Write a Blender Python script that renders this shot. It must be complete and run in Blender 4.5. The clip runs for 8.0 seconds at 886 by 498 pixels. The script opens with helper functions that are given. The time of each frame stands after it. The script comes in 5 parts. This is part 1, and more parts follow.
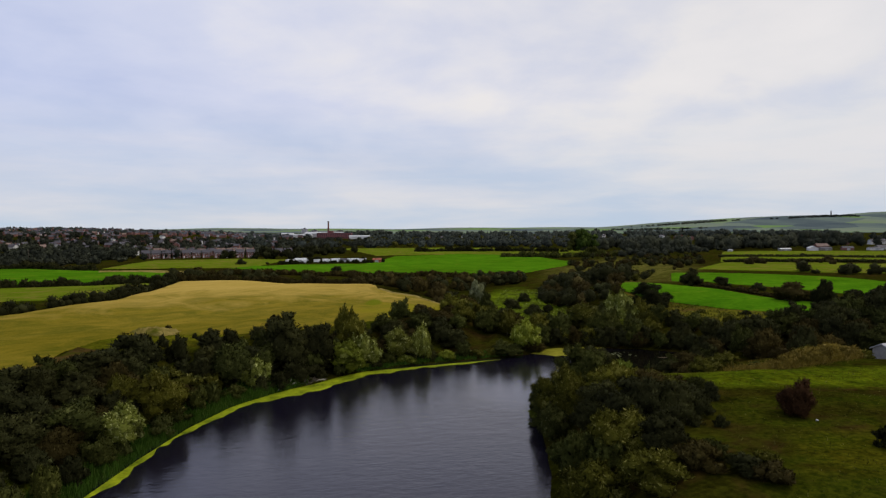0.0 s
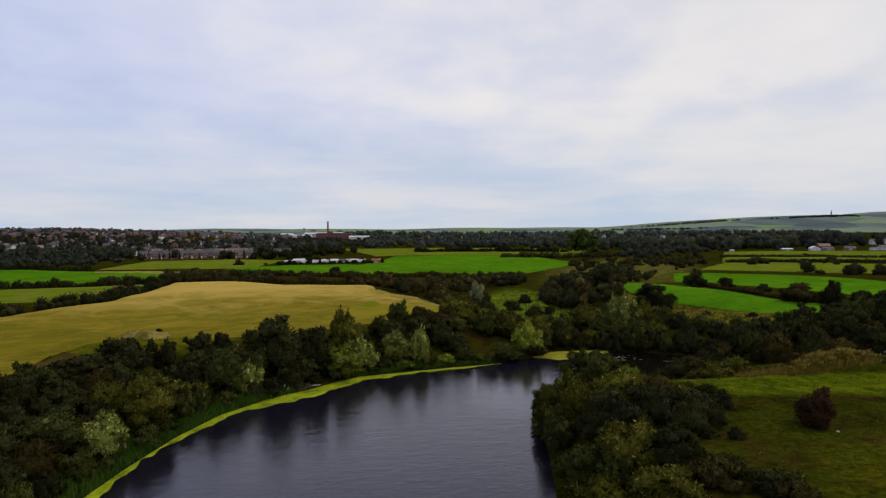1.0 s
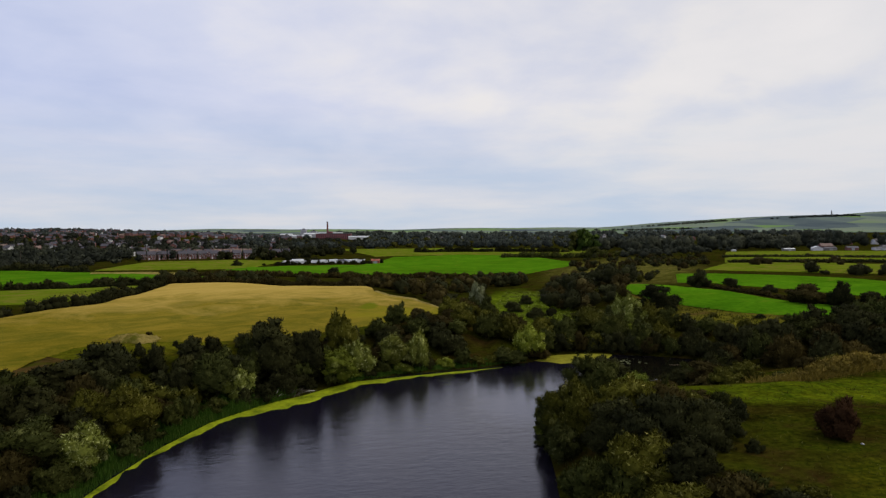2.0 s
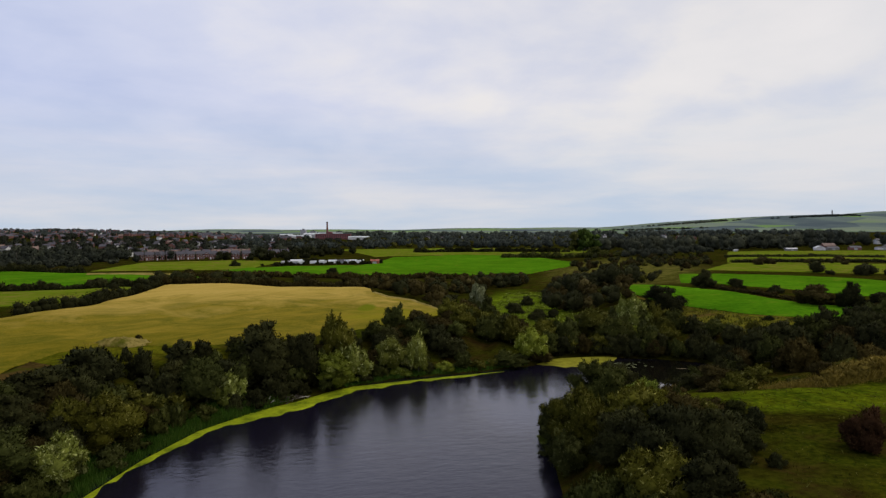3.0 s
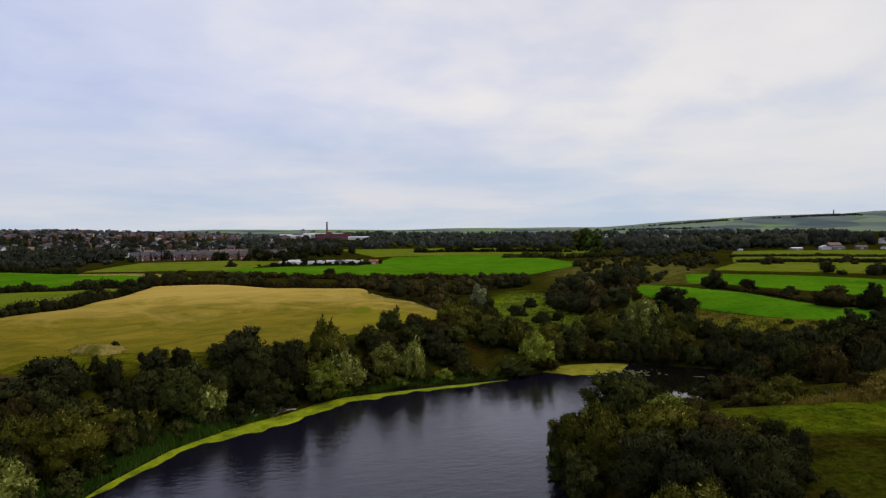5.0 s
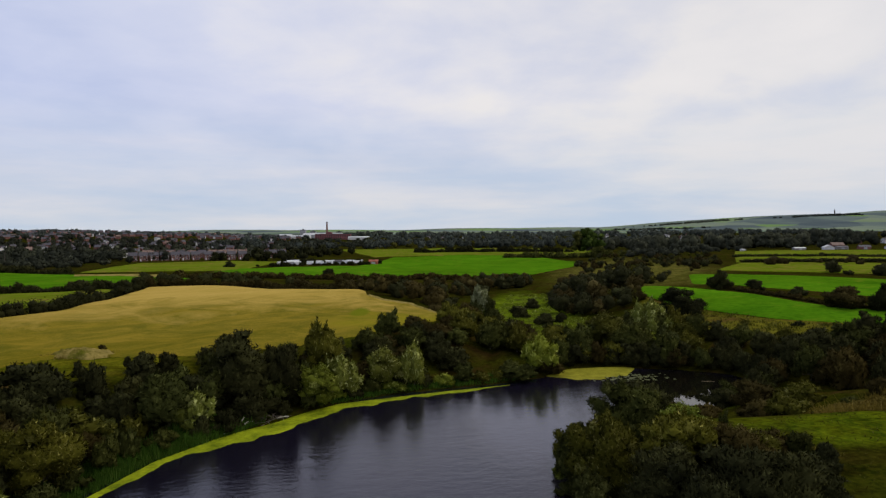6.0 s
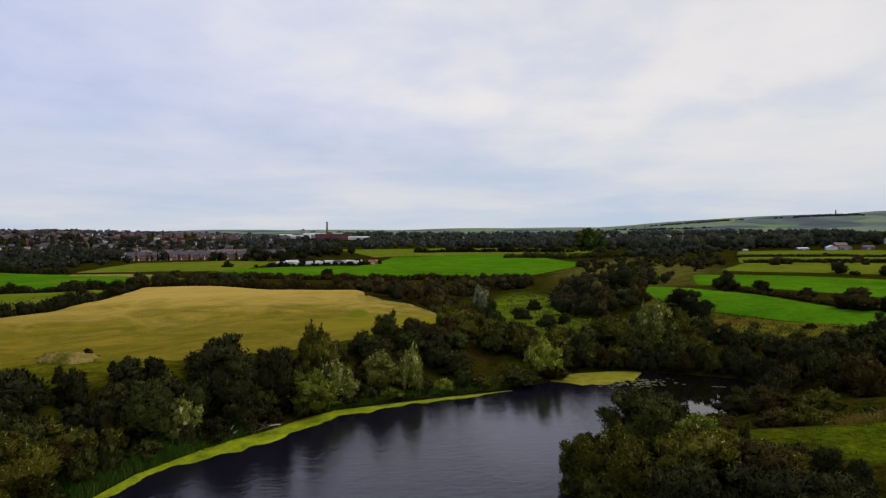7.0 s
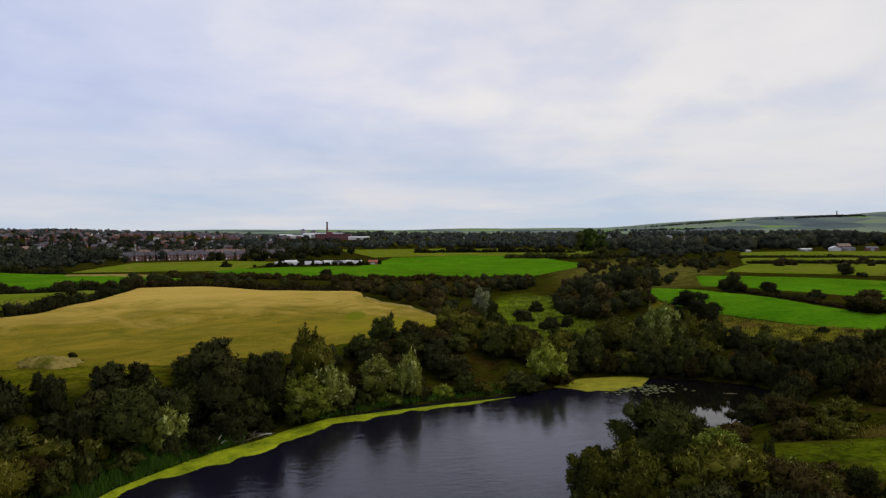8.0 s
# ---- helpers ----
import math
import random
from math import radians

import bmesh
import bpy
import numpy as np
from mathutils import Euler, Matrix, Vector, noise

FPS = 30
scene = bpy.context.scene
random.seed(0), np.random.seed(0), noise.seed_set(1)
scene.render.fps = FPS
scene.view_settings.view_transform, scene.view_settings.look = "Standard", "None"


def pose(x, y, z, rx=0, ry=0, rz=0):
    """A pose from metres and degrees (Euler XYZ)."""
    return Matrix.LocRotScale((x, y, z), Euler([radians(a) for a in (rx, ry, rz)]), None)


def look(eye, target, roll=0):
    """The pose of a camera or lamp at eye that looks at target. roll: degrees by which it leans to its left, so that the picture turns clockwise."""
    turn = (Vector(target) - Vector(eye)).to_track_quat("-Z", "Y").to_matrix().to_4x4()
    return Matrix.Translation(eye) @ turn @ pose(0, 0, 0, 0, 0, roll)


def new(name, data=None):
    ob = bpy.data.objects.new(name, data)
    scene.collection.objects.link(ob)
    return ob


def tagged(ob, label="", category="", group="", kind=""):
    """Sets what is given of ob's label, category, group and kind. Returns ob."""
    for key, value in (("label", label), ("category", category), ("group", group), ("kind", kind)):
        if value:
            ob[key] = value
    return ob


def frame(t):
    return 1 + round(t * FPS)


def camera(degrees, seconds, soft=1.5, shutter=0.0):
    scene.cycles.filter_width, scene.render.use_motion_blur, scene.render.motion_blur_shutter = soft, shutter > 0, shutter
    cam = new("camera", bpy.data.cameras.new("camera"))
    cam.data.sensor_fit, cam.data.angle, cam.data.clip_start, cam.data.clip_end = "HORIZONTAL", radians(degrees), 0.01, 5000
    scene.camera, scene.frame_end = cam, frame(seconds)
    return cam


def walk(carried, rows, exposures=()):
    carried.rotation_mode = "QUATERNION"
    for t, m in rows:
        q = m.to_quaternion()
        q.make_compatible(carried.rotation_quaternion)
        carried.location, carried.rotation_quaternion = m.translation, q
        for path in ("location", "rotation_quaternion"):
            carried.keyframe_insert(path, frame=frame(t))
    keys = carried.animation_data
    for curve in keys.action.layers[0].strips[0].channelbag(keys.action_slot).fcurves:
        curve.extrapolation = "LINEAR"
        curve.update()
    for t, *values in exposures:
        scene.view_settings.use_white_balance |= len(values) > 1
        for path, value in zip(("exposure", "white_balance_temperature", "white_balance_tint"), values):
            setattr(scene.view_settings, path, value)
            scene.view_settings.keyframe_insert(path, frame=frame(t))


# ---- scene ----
cam = camera(71.7, 8.0, soft=1.3)
PATH = [
    (0.0, (0.000, 0.000, 30.000), (0.000, 99.944, 26.647), -0.270),
    (0.5, (0.106, 2.025, 29.994), (0.111, 101.969, 26.660), -0.290),
    (1.0, (0.208, 4.078, 29.968), (0.215, 104.023, 26.653), -0.312),
    (1.5, (0.307, 6.157, 29.924), (0.313, 106.102, 26.628), -0.336),
    (2.0, (0.402, 8.260, 29.865), (0.404, 108.206, 26.585), -0.363),
    (2.5, (0.493, 10.386, 29.792), (0.486, 110.333, 26.527), -0.390),
    (3.0, (0.581, 12.533, 29.709), (0.560, 112.480, 26.455), -0.418),
    (3.5, (0.664, 14.698, 29.617), (0.626, 114.645, 26.373), -0.445),
    (4.0, (0.743, 16.879, 29.519), (0.683, 116.827, 26.282), -0.471),
    (4.5, (0.819, 19.076, 29.418), (0.733, 119.023, 26.185), -0.493),
    (5.0, (0.890, 21.285, 29.316), (0.774, 121.233, 26.086), -0.510),
    (5.5, (0.956, 23.505, 29.214), (0.807, 123.453, 25.988), -0.521),
    (6.0, (1.019, 25.734, 29.116), (0.834, 125.682, 25.894), -0.523),
    (6.5, (1.077, 27.971, 29.024), (0.855, 127.919, 25.808), -0.514),
    (7.0, (1.130, 30.212, 28.941), (0.870, 130.160, 25.734), -0.491),
    (7.5, (1.179, 32.457, 28.868), (0.882, 132.405, 25.676), -0.451),
    (8.0, (1.223, 34.703, 28.808), (0.890, 134.652, 25.639), -0.393),
]
walk(cam, [(t, look(eye, target, roll)) for t, eye, target, roll in PATH])

# -- terrain: water level is z = 0
POND = np.array([(-44, -60), (-43, 30), (-41.5, 67), (-41.5, 80), (-40, 92), (-36.5, 103), (-31, 111), (-24.5, 117.5), (-17.5, 127.5),
                 (-7, 133.5), (8, 138.5), (20, 144), (26, 151), (36, 152.5), (48, 150), (57, 146), (60, 138), (52, 129), (42, 123),
                 (32, 113), (22, 106), (15.5, 99), (14.5, 90), (14, 80), (12, 67), (11, 40), (13, -60)], float)
NEAR = np.array([(-60, 95, 7.5), (-64, 137, 7.2), (-19, 170, 7.8), (-2, 178, 6.6), (-30, 222, 8.6), (-106, 246, 8.0), (-106, 170, 8.6),
                 (-150, 110, 8.5), (-170, 260, 6.0), (-62, 200, 9.0), (-100, 60, 8.0), (-100, -40, 8.0), (-45, 300, 3.0), (28, 243, 0.0),
                 (33, 209, 0.8), (20, 180, 1.0), (35, 165, 0.8), (38, 292, -0.8), (66, 134, 1.2), (80, 158, 5.6), (66, 155, 4.4), (74, 168, 6.6),
                 (70, 240, 7.4), (100, 222, 7.4), (105, 195, 7.4), (140, 180, 7.0), (42, 73, 7.2), (60, 60, 7.0), (64, 102, 7.0)], float)
FAR = np.array([(120, 120, 6.0), (90, -40, 7.0), (130, 40, 7.0), (170, 260, 6.5), (190, 350, 5.5), (340, 600, 4.5), (95, 540, -1.5),
                (40, 365, -0.5), (0, 500, -1.0), (-60, 400, 0.5), (-120, 380, 3.0), (-106, 490, 2.0), (-226, 650, 2.0), (180, 800, 0.0),
                (-200, 300, 4.0), (-280, 420, 3.0), (300, 250, 7.0), (0, 900, 0.0), (-600, 900, 6.0), (-700, 1500, 20.0),
                (-1200, 1800, 30.0), (-400, 1700, 8.0), (300, 1600, 4.0), (900, 1400, 6.0), (60, 320, 1.5), (48, 130, 1.5)], float)
SPOTS = np.concatenate([NEAR, FAR])


def smooth(a, b, v):
    k = np.clip((v - a) / (b - a), 0, 1)
    return k * k * (3 - 2 * k)


def pond_gap(x, y):
    """The distance to the water's edge: negative over the water."""
    x, y = np.asarray(x, float), np.asarray(y, float)
    best, inside = np.full(x.shape, 1e12), np.zeros(x.shape, bool)
    for (ax, ay), (bx, by) in zip(POND, np.roll(POND, -1, 0)):
        dx, dy = bx - ax, by - ay
        k = np.clip(((x - ax) * dx + (y - ay) * dy) / (dx * dx + dy * dy), 0, 1)
        best = np.minimum(best, (x - ax - k * dx) ** 2 + (y - ay - k * dy) ** 2)
        with np.errstate(divide="ignore", invalid="ignore"):
            inside ^= ((ay > y) != (by > y)) & (x < dx * (y - ay) / (by - ay if by != ay else 1e-9) + ax)
    return np.where(inside, -np.sqrt(best), np.sqrt(best))


def height(x, y):
    """The ground's height at a place."""
    x, y = np.asarray(x, float), np.asarray(y, float)
    total, weight = np.zeros(x.shape), np.zeros(x.shape)
    for px, py, pz in SPOTS:
        reach = 6 + 0.06 * math.hypot(px, py)
        w = 1 / ((x - px) ** 2 + (y - py) ** 2 + reach**2) ** 2
        total, weight = total + w * pz, weight + w
    land = total / weight
    land = land + 25 * smooth(3000, 4270, y) * (1 + 0.16 * np.sin(x / 310) + 0.10 * np.sin(x / 130 + 1))
    ridge = np.interp(x, (900, 1165, 1640, 1990, 2300, 2700, 2975, 3085, 3400), (0, 4, 34, 55, 68, 78, 72, 92, 115))
    land = land + ridge * smooth(2900, 4270, y)
    land = land + 0.25 * np.sin(x / 7.3 + y / 11.0) * np.sin(y / 8.1 - x / 17.0)
    knoll = smooth(27, 33, x) * (1 - smooth(50, 60, x))
    land = land + knoll * (0.7 * np.exp(-((y - 94) / 6.0) ** 2) - 2.6 * smooth(97.5, 104, y) * (1 - smooth(108, 116, y)))
    gap = pond_gap(x, y)
    bank = 0.1 + (np.maximum(land, 0.3) - 0.1) * smooth(0, 1, gap / np.where(x > 11, 11, 20)) + 0.25 * smooth(0, 1.5, gap)
    return np.where(gap < 0, -1.5 * smooth(0, 5, -gap), np.where(y > 320, land, bank))
# -- end terrain

# ---- world, sun ----
SUN_TURN, SUN_RISE = radians(72), radians(54)      # clockwise from +y, above the horizon
world = bpy.data.worlds.new("sky")
scene.world = world
world.use_nodes = True
wn, wl = world.node_tree.nodes, world.node_tree.links
wn.clear()


def sky_math(op, a, b=None, c=None):
    n = wn.new("ShaderNodeMath")
    n.operation = op
    for slot, v in zip(n.inputs, (a, b, c)):
        if isinstance(v, (int, float)):
            slot.default_value = v
        elif v is not None:
            wl.new(v, slot)
    return n.outputs[0]


def sky_noise(vector, scale, detail, rough, bend=0.0):
    n = wn.new("ShaderNodeTexNoise")
    wl.new(vector, n.inputs["Vector"])
    n.inputs["Scale"].default_value, n.inputs["Detail"].default_value = scale, detail
    n.inputs["Roughness"].default_value, n.inputs["Distortion"].default_value = rough, bend
    return n.outputs["Fac"]


def sky_ramp(fac, *stops):
    n = wn.new("ShaderNodeValToRGB")
    wl.new(fac, n.inputs[0])
    ramp = n.color_ramp
    while len(ramp.elements) < len(stops):
        ramp.elements.new(0.5)
    for e, (p, c) in zip(ramp.elements, stops):
        e.position, e.color = p, (*c, 1) if len(c) == 3 else c
    return n.outputs[0]


def sky_mix(fac, a, b):
    n = wn.new("ShaderNodeMix")
    n.data_type = "RGBA"
    wl.new(fac, n.inputs[0])
    wl.new(a, n.inputs[6]), wl.new(b, n.inputs[7])
    return n.outputs[2]


sky = wn.new("ShaderNodeTexSky")
sky.sky_type, sky.sun_disc, sky.sun_elevation, sky.sun_rotation = "NISHITA", False, SUN_RISE, SUN_TURN
sky.air_density, sky.dust_density = 1.0, 0.6
tone = wn.new("ShaderNodeVectorMath")
tone.operation = "SCALE"
wl.new(sky.outputs[0], tone.inputs[0])
tone.inputs["Scale"].default_value = 0.075
coord = wn.new("ShaderNodeTexCoord")
axes = wn.new("ShaderNodeSeparateXYZ")
wl.new(coord.outputs["Generated"], axes.inputs[0])
lift = sky_math("ADD", sky_math("MAXIMUM", axes.outputs[2], 0.0), 0.20)
deck = wn.new("ShaderNodeCombineXYZ")             # the cloud sheet, seen in perspective
wl.new(sky_math("DIVIDE", axes.outputs[0], lift), deck.inputs[0])
wl.new(sky_math("DIVIDE", axes.outputs[1], lift), deck.inputs[1])
deck.inputs[2].default_value = 3.7
deck = deck.outputs[0]
broad = sky_noise(deck, 0.75, 3.0, 0.5, 0.15)
wisps = sky_noise(deck, 2.3, 6.0, 0.55, 0.15)
cover = sky_math("ADD", sky_math("MULTIPLY", broad, 0.62), sky_math("MULTIPLY", wisps, 0.38))
veil = sky_ramp(cover, (0.36, (0.80,) * 3), (0.52, (0.95,) * 3), (0.60, (1.0,) * 3))
# cloud tone brightens towards +x and upwards, as a glow from that side
glow = sky_math("ADD", sky_math("MULTIPLY", axes.outputs[0], 0.55), sky_math("MULTIPLY", axes.outputs[2], 0.35))
shade = sky_ramp(sky_math("ADD", sky_math("ADD", sky_math("MULTIPLY", cover, 0.62), 0.19), sky_math("MULTIPLY", glow, 0.40)),
                 (0.38, (0.59, 0.655, 0.90)), (0.50, (0.685, 0.72, 0.885)), (0.62, (0.865, 0.84, 0.845)))
back = wn.new("ShaderNodeBackground")
back.inputs["Strength"].default_value = 0.955
low_sky = sky_ramp(axes.outputs[2], (0.0, (1.0,) * 3), (0.06, (0.75,) * 3), (0.20, (0.0,) * 3))
layer = wn.new("ShaderNodeVectorMath")             # thin level streaks low over the horizon
layer.operation = "MULTIPLY"
wl.new(coord.outputs["Generated"], layer.inputs[0])
layer.inputs[1].default_value = (1.6, 1.6, 15.0)
streaks = sky_noise(layer.outputs[0], 1.9, 5.0, 0.55, 0.2)
pale = sky_ramp(sky_math("ADD", sky_math("MULTIPLY", cover, 0.45), sky_math("MULTIPLY", streaks, 0.55)), (0.40, (0.53, 0.63, 0.765)), (0.60, (0.715, 0.725, 0.765)))
wl.new(sky_mix(low_sky, sky_mix(veil, tone.outputs[0], shade), pale), back.inputs["Color"])
wl.new(back.outputs[0], wn.new("ShaderNodeOutputWorld").inputs[0])

sun_data = bpy.data.lights.new("sun", "SUN")
sun_data.energy, sun_data.angle, sun_data.color = 1.2, radians(20), (1.0, 0.95, 0.86)
sun = new("sun", sun_data)
sun.matrix_basis = look((math.sin(SUN_TURN) * math.cos(SUN_RISE) * 100, math.cos(SUN_TURN) * math.cos(SUN_RISE) * 100, math.sin(SUN_RISE) * 100), (0, 0, 0))

# ---- materials ----


class Mat:
    """A node material with a few short ways to wire it."""

    def __init__(self, name):
        self.m = bpy.data.materials.new(name)
        self.m.use_nodes = True
        self.t = self.m.node_tree
        self.t.nodes.clear()
        self.out = self.t.nodes.new("ShaderNodeOutputMaterial")
        self.where = self.t.nodes.new("ShaderNodeNewGeometry").outputs["Position"]

    def put(self, slot, v):
        if isinstance(v, bpy.types.NodeSocket):
            self.t.links.new(v, slot)
        elif isinstance(v, tuple):
            slot.default_value = (*v, 1) if len(v) == 3 and len(slot.default_value) == 4 else v
        else:
            slot.default_value = v

    def stretched(self, scale, turn=0.0):
        n = self.t.nodes.new("ShaderNodeMapping")
        self.put(n.inputs["Vector"], self.where)
        n.vector_type = "TEXTURE"         # turned first, then stretched
        n.inputs["Scale"].default_value, n.inputs["Rotation"].default_value = tuple(1 / v for v in scale), (0, 0, radians(turn))
        return n.outputs[0]

    def noise(self, scale, detail=4.0, rough=0.55, vector=None, bend=0.0):
        n = self.t.nodes.new("ShaderNodeTexNoise")
        self.put(n.inputs["Vector"], vector or self.where)
        n.inputs["Scale"].default_value, n.inputs["Detail"].default_value = scale, detail
        n.inputs["Roughness"].default_value, n.inputs["Distortion"].default_value = rough, bend
        return n.outputs["Fac"]

    def ramp(self, fac, *stops):
        n = self.t.nodes.new("ShaderNodeValToRGB")
        self.put(n.inputs[0], fac)
        while len(n.color_ramp.elements) < len(stops):
            n.color_ramp.elements.new(0.5)
        for e, (p, c) in zip(n.color_ramp.elements, stops):
            e.position, e.color = p, (*c, 1) if isinstance(c, tuple) else (c, c, c, 1)
        return n.outputs[0]

    def mix(self, fac, a, b, how="MIX"):
        n = self.t.nodes.new("ShaderNodeMix")
        n.data_type, n.blend_type = "RGBA", how
        self.put(n.inputs[0], fac), self.put(n.inputs[6], a), self.put(n.inputs[7], b)
        return n.outputs[2]

    def math(self, op, a, b):
        n = self.t.nodes.new("ShaderNodeMath")
        n.operation = op
        self.put(n.inputs[0], a), self.put(n.inputs[1], b)
        return n.outputs[0]

    def bump(self, height_in, strength, distance):
        n = self.t.nodes.new("ShaderNodeBump")
        n.inputs["Strength"].default_value, n.inputs["Distance"].default_value = strength, distance
        self.put(n.inputs["Height"], height_in)
        return n.outputs[0]

    def thing_random(self):
        return self.t.nodes.new("ShaderNodeObjectInfo").outputs["Random"]

    def leaf_random(self):
        return self.t.nodes.new("ShaderNodeNewGeometry").outputs["Random Per Island"]

    def surface(self, colour, rough=0.8, normal=None, gloss=0.3, thin=0.0):
        b = self.t.nodes.new("ShaderNodeBsdfPrincipled")
        self.put(b.inputs["Base Color"], colour), self.put(b.inputs["Roughness"], rough)
        self.put(b.inputs["Specular IOR Level"], gloss)
        if normal is not None:
            self.put(b.inputs["Normal"], normal)
        end = b.outputs[0]
        if thin:
            tr = self.t.nodes.new("ShaderNodeBsdfTranslucent")
            self.put(tr.inputs["Color"], colour)
            mixer = self.t.nodes.new("ShaderNodeMixShader")
            mixer.inputs[0].default_value = thin
            self.t.links.new(end, mixer.inputs[1]), self.t.links.new(tr.outputs[0], mixer.inputs[2])
            end = mixer.outputs[0]
        self.t.links.new(end, self.out.inputs[0])
        return self.m


def leaf_mat(name, low, high, tip, tips=0.86):
    """Leaves: each one differs a little, each plant differs more."""
    m = Mat(name)
    colour = m.mix(m.ramp(m.leaf_random(), (0.0, 0.25), (1.0, 0.85)), low, high)
    colour = m.mix(m.ramp(m.leaf_random(), (tips, 0.0), (0.99, 0.9)), colour, tip)
    colour = m.mix(m.math("MULTIPLY", m.thing_random(), 0.6), colour, m.mix(1.0, colour, (1.09, 0.99, 0.84), "MULTIPLY"))
    other = m.math("FRACT", m.math("MULTIPLY", m.thing_random(), 7.13), 0.0)
    colour = m.mix(1.0, colour, m.ramp(other, (0.0, 0.66), (0.55, 1.0), (1.0, 1.0)), "MULTIPLY")
    colour = m.mix(m.ramp(other, (0.6, 0.0), (1.0, 0.5)), colour, m.mix(1.0, colour, (1.7, 1.65, 1.4), "MULTIPLY"))
    colour = m.mix(m.ramp(m.noise(0.45, 3.0), (0.35, 0.0), (0.7, 0.5)), colour, m.mix(1.0, colour, (0.62, 0.62, 0.6), "MULTIPLY"))
    return m.surface(colour, 0.75, gloss=0.02, thin=0.15)


LEAF = {
    "dark": leaf_mat("dark_leaves", (0.0159, 0.0176, 0.0069), (0.0378, 0.0404, 0.0146), (0.0688, 0.074, 0.0275)),
    "mid": leaf_mat("green_leaves", (0.0241, 0.0292, 0.0069), (0.0568, 0.0654, 0.0155), (0.129, 0.1376, 0.0413)),
    "grey": leaf_mat("grey_green_leaves", (0.0292, 0.0353, 0.0095), (0.0636, 0.0722, 0.0198), (0.1548, 0.1677, 0.0645)),
    "willow": leaf_mat("willow_leaves", (0.081, 0.0975, 0.0166), (0.1978, 0.2208, 0.0405), (0.5336, 0.5704, 0.2208), 0.80),
    "silver": leaf_mat("silver_leaves", (0.12, 0.145, 0.066), (0.27, 0.30, 0.16), (0.60, 0.64, 0.45)),
    "light": leaf_mat("light_green_leaves", (0.0817, 0.1064, 0.0142), (0.1852, 0.228, 0.0266), (0.475, 0.532, 0.1425)),
    "olive": leaf_mat("olive_leaves", (0.04, 0.0416, 0.0048), (0.0944, 0.0944, 0.0128), (0.24, 0.232, 0.068)),
    "brown": leaf_mat("brown_leaves", (0.0252, 0.0206, 0.0063), (0.0554, 0.0445, 0.013), (0.0991, 0.084, 0.0286)),
    "straw": leaf_mat("golden_stems", (0.088, 0.068, 0.012), (0.185, 0.142, 0.030), (0.34, 0.265, 0.085)),
    "maroon": leaf_mat("maroon_leaves", (0.0234, 0.0126, 0.0063), (0.0468, 0.0234, 0.0117), (0.0765, 0.045, 0.0198)),
    # trees of town and farm: leaf colour lifted and blued to stand for haze
    "town": leaf_mat("hazed_town_leaves", (0.0247, 0.0294, 0.0209), (0.0513, 0.057, 0.0399), (0.095, 0.1045, 0.0712)),
    "poplar": leaf_mat("poplar_leaves", (0.022, 0.040, 0.007), (0.050, 0.085, 0.014), (0.10, 0.15, 0.03)),
    # skyline and hillside woods: haze put into the leaf colour
    "hazed": leaf_mat("hazed_far_leaves", (0.040, 0.050, 0.045), (0.080, 0.094, 0.080), (0.13, 0.15, 0.12)),
}


def bark_mat():
    m = Mat("bark")
    n = m.noise(6.0, 5.0, 0.6, m.stretched((1, 1, 0.2)))
    return m.surface(m.ramp(n, (0.3, (0.045, 0.035, 0.026)), (0.7, (0.13, 0.11, 0.085))), 0.9, m.bump(n, 0.6, 0.05))


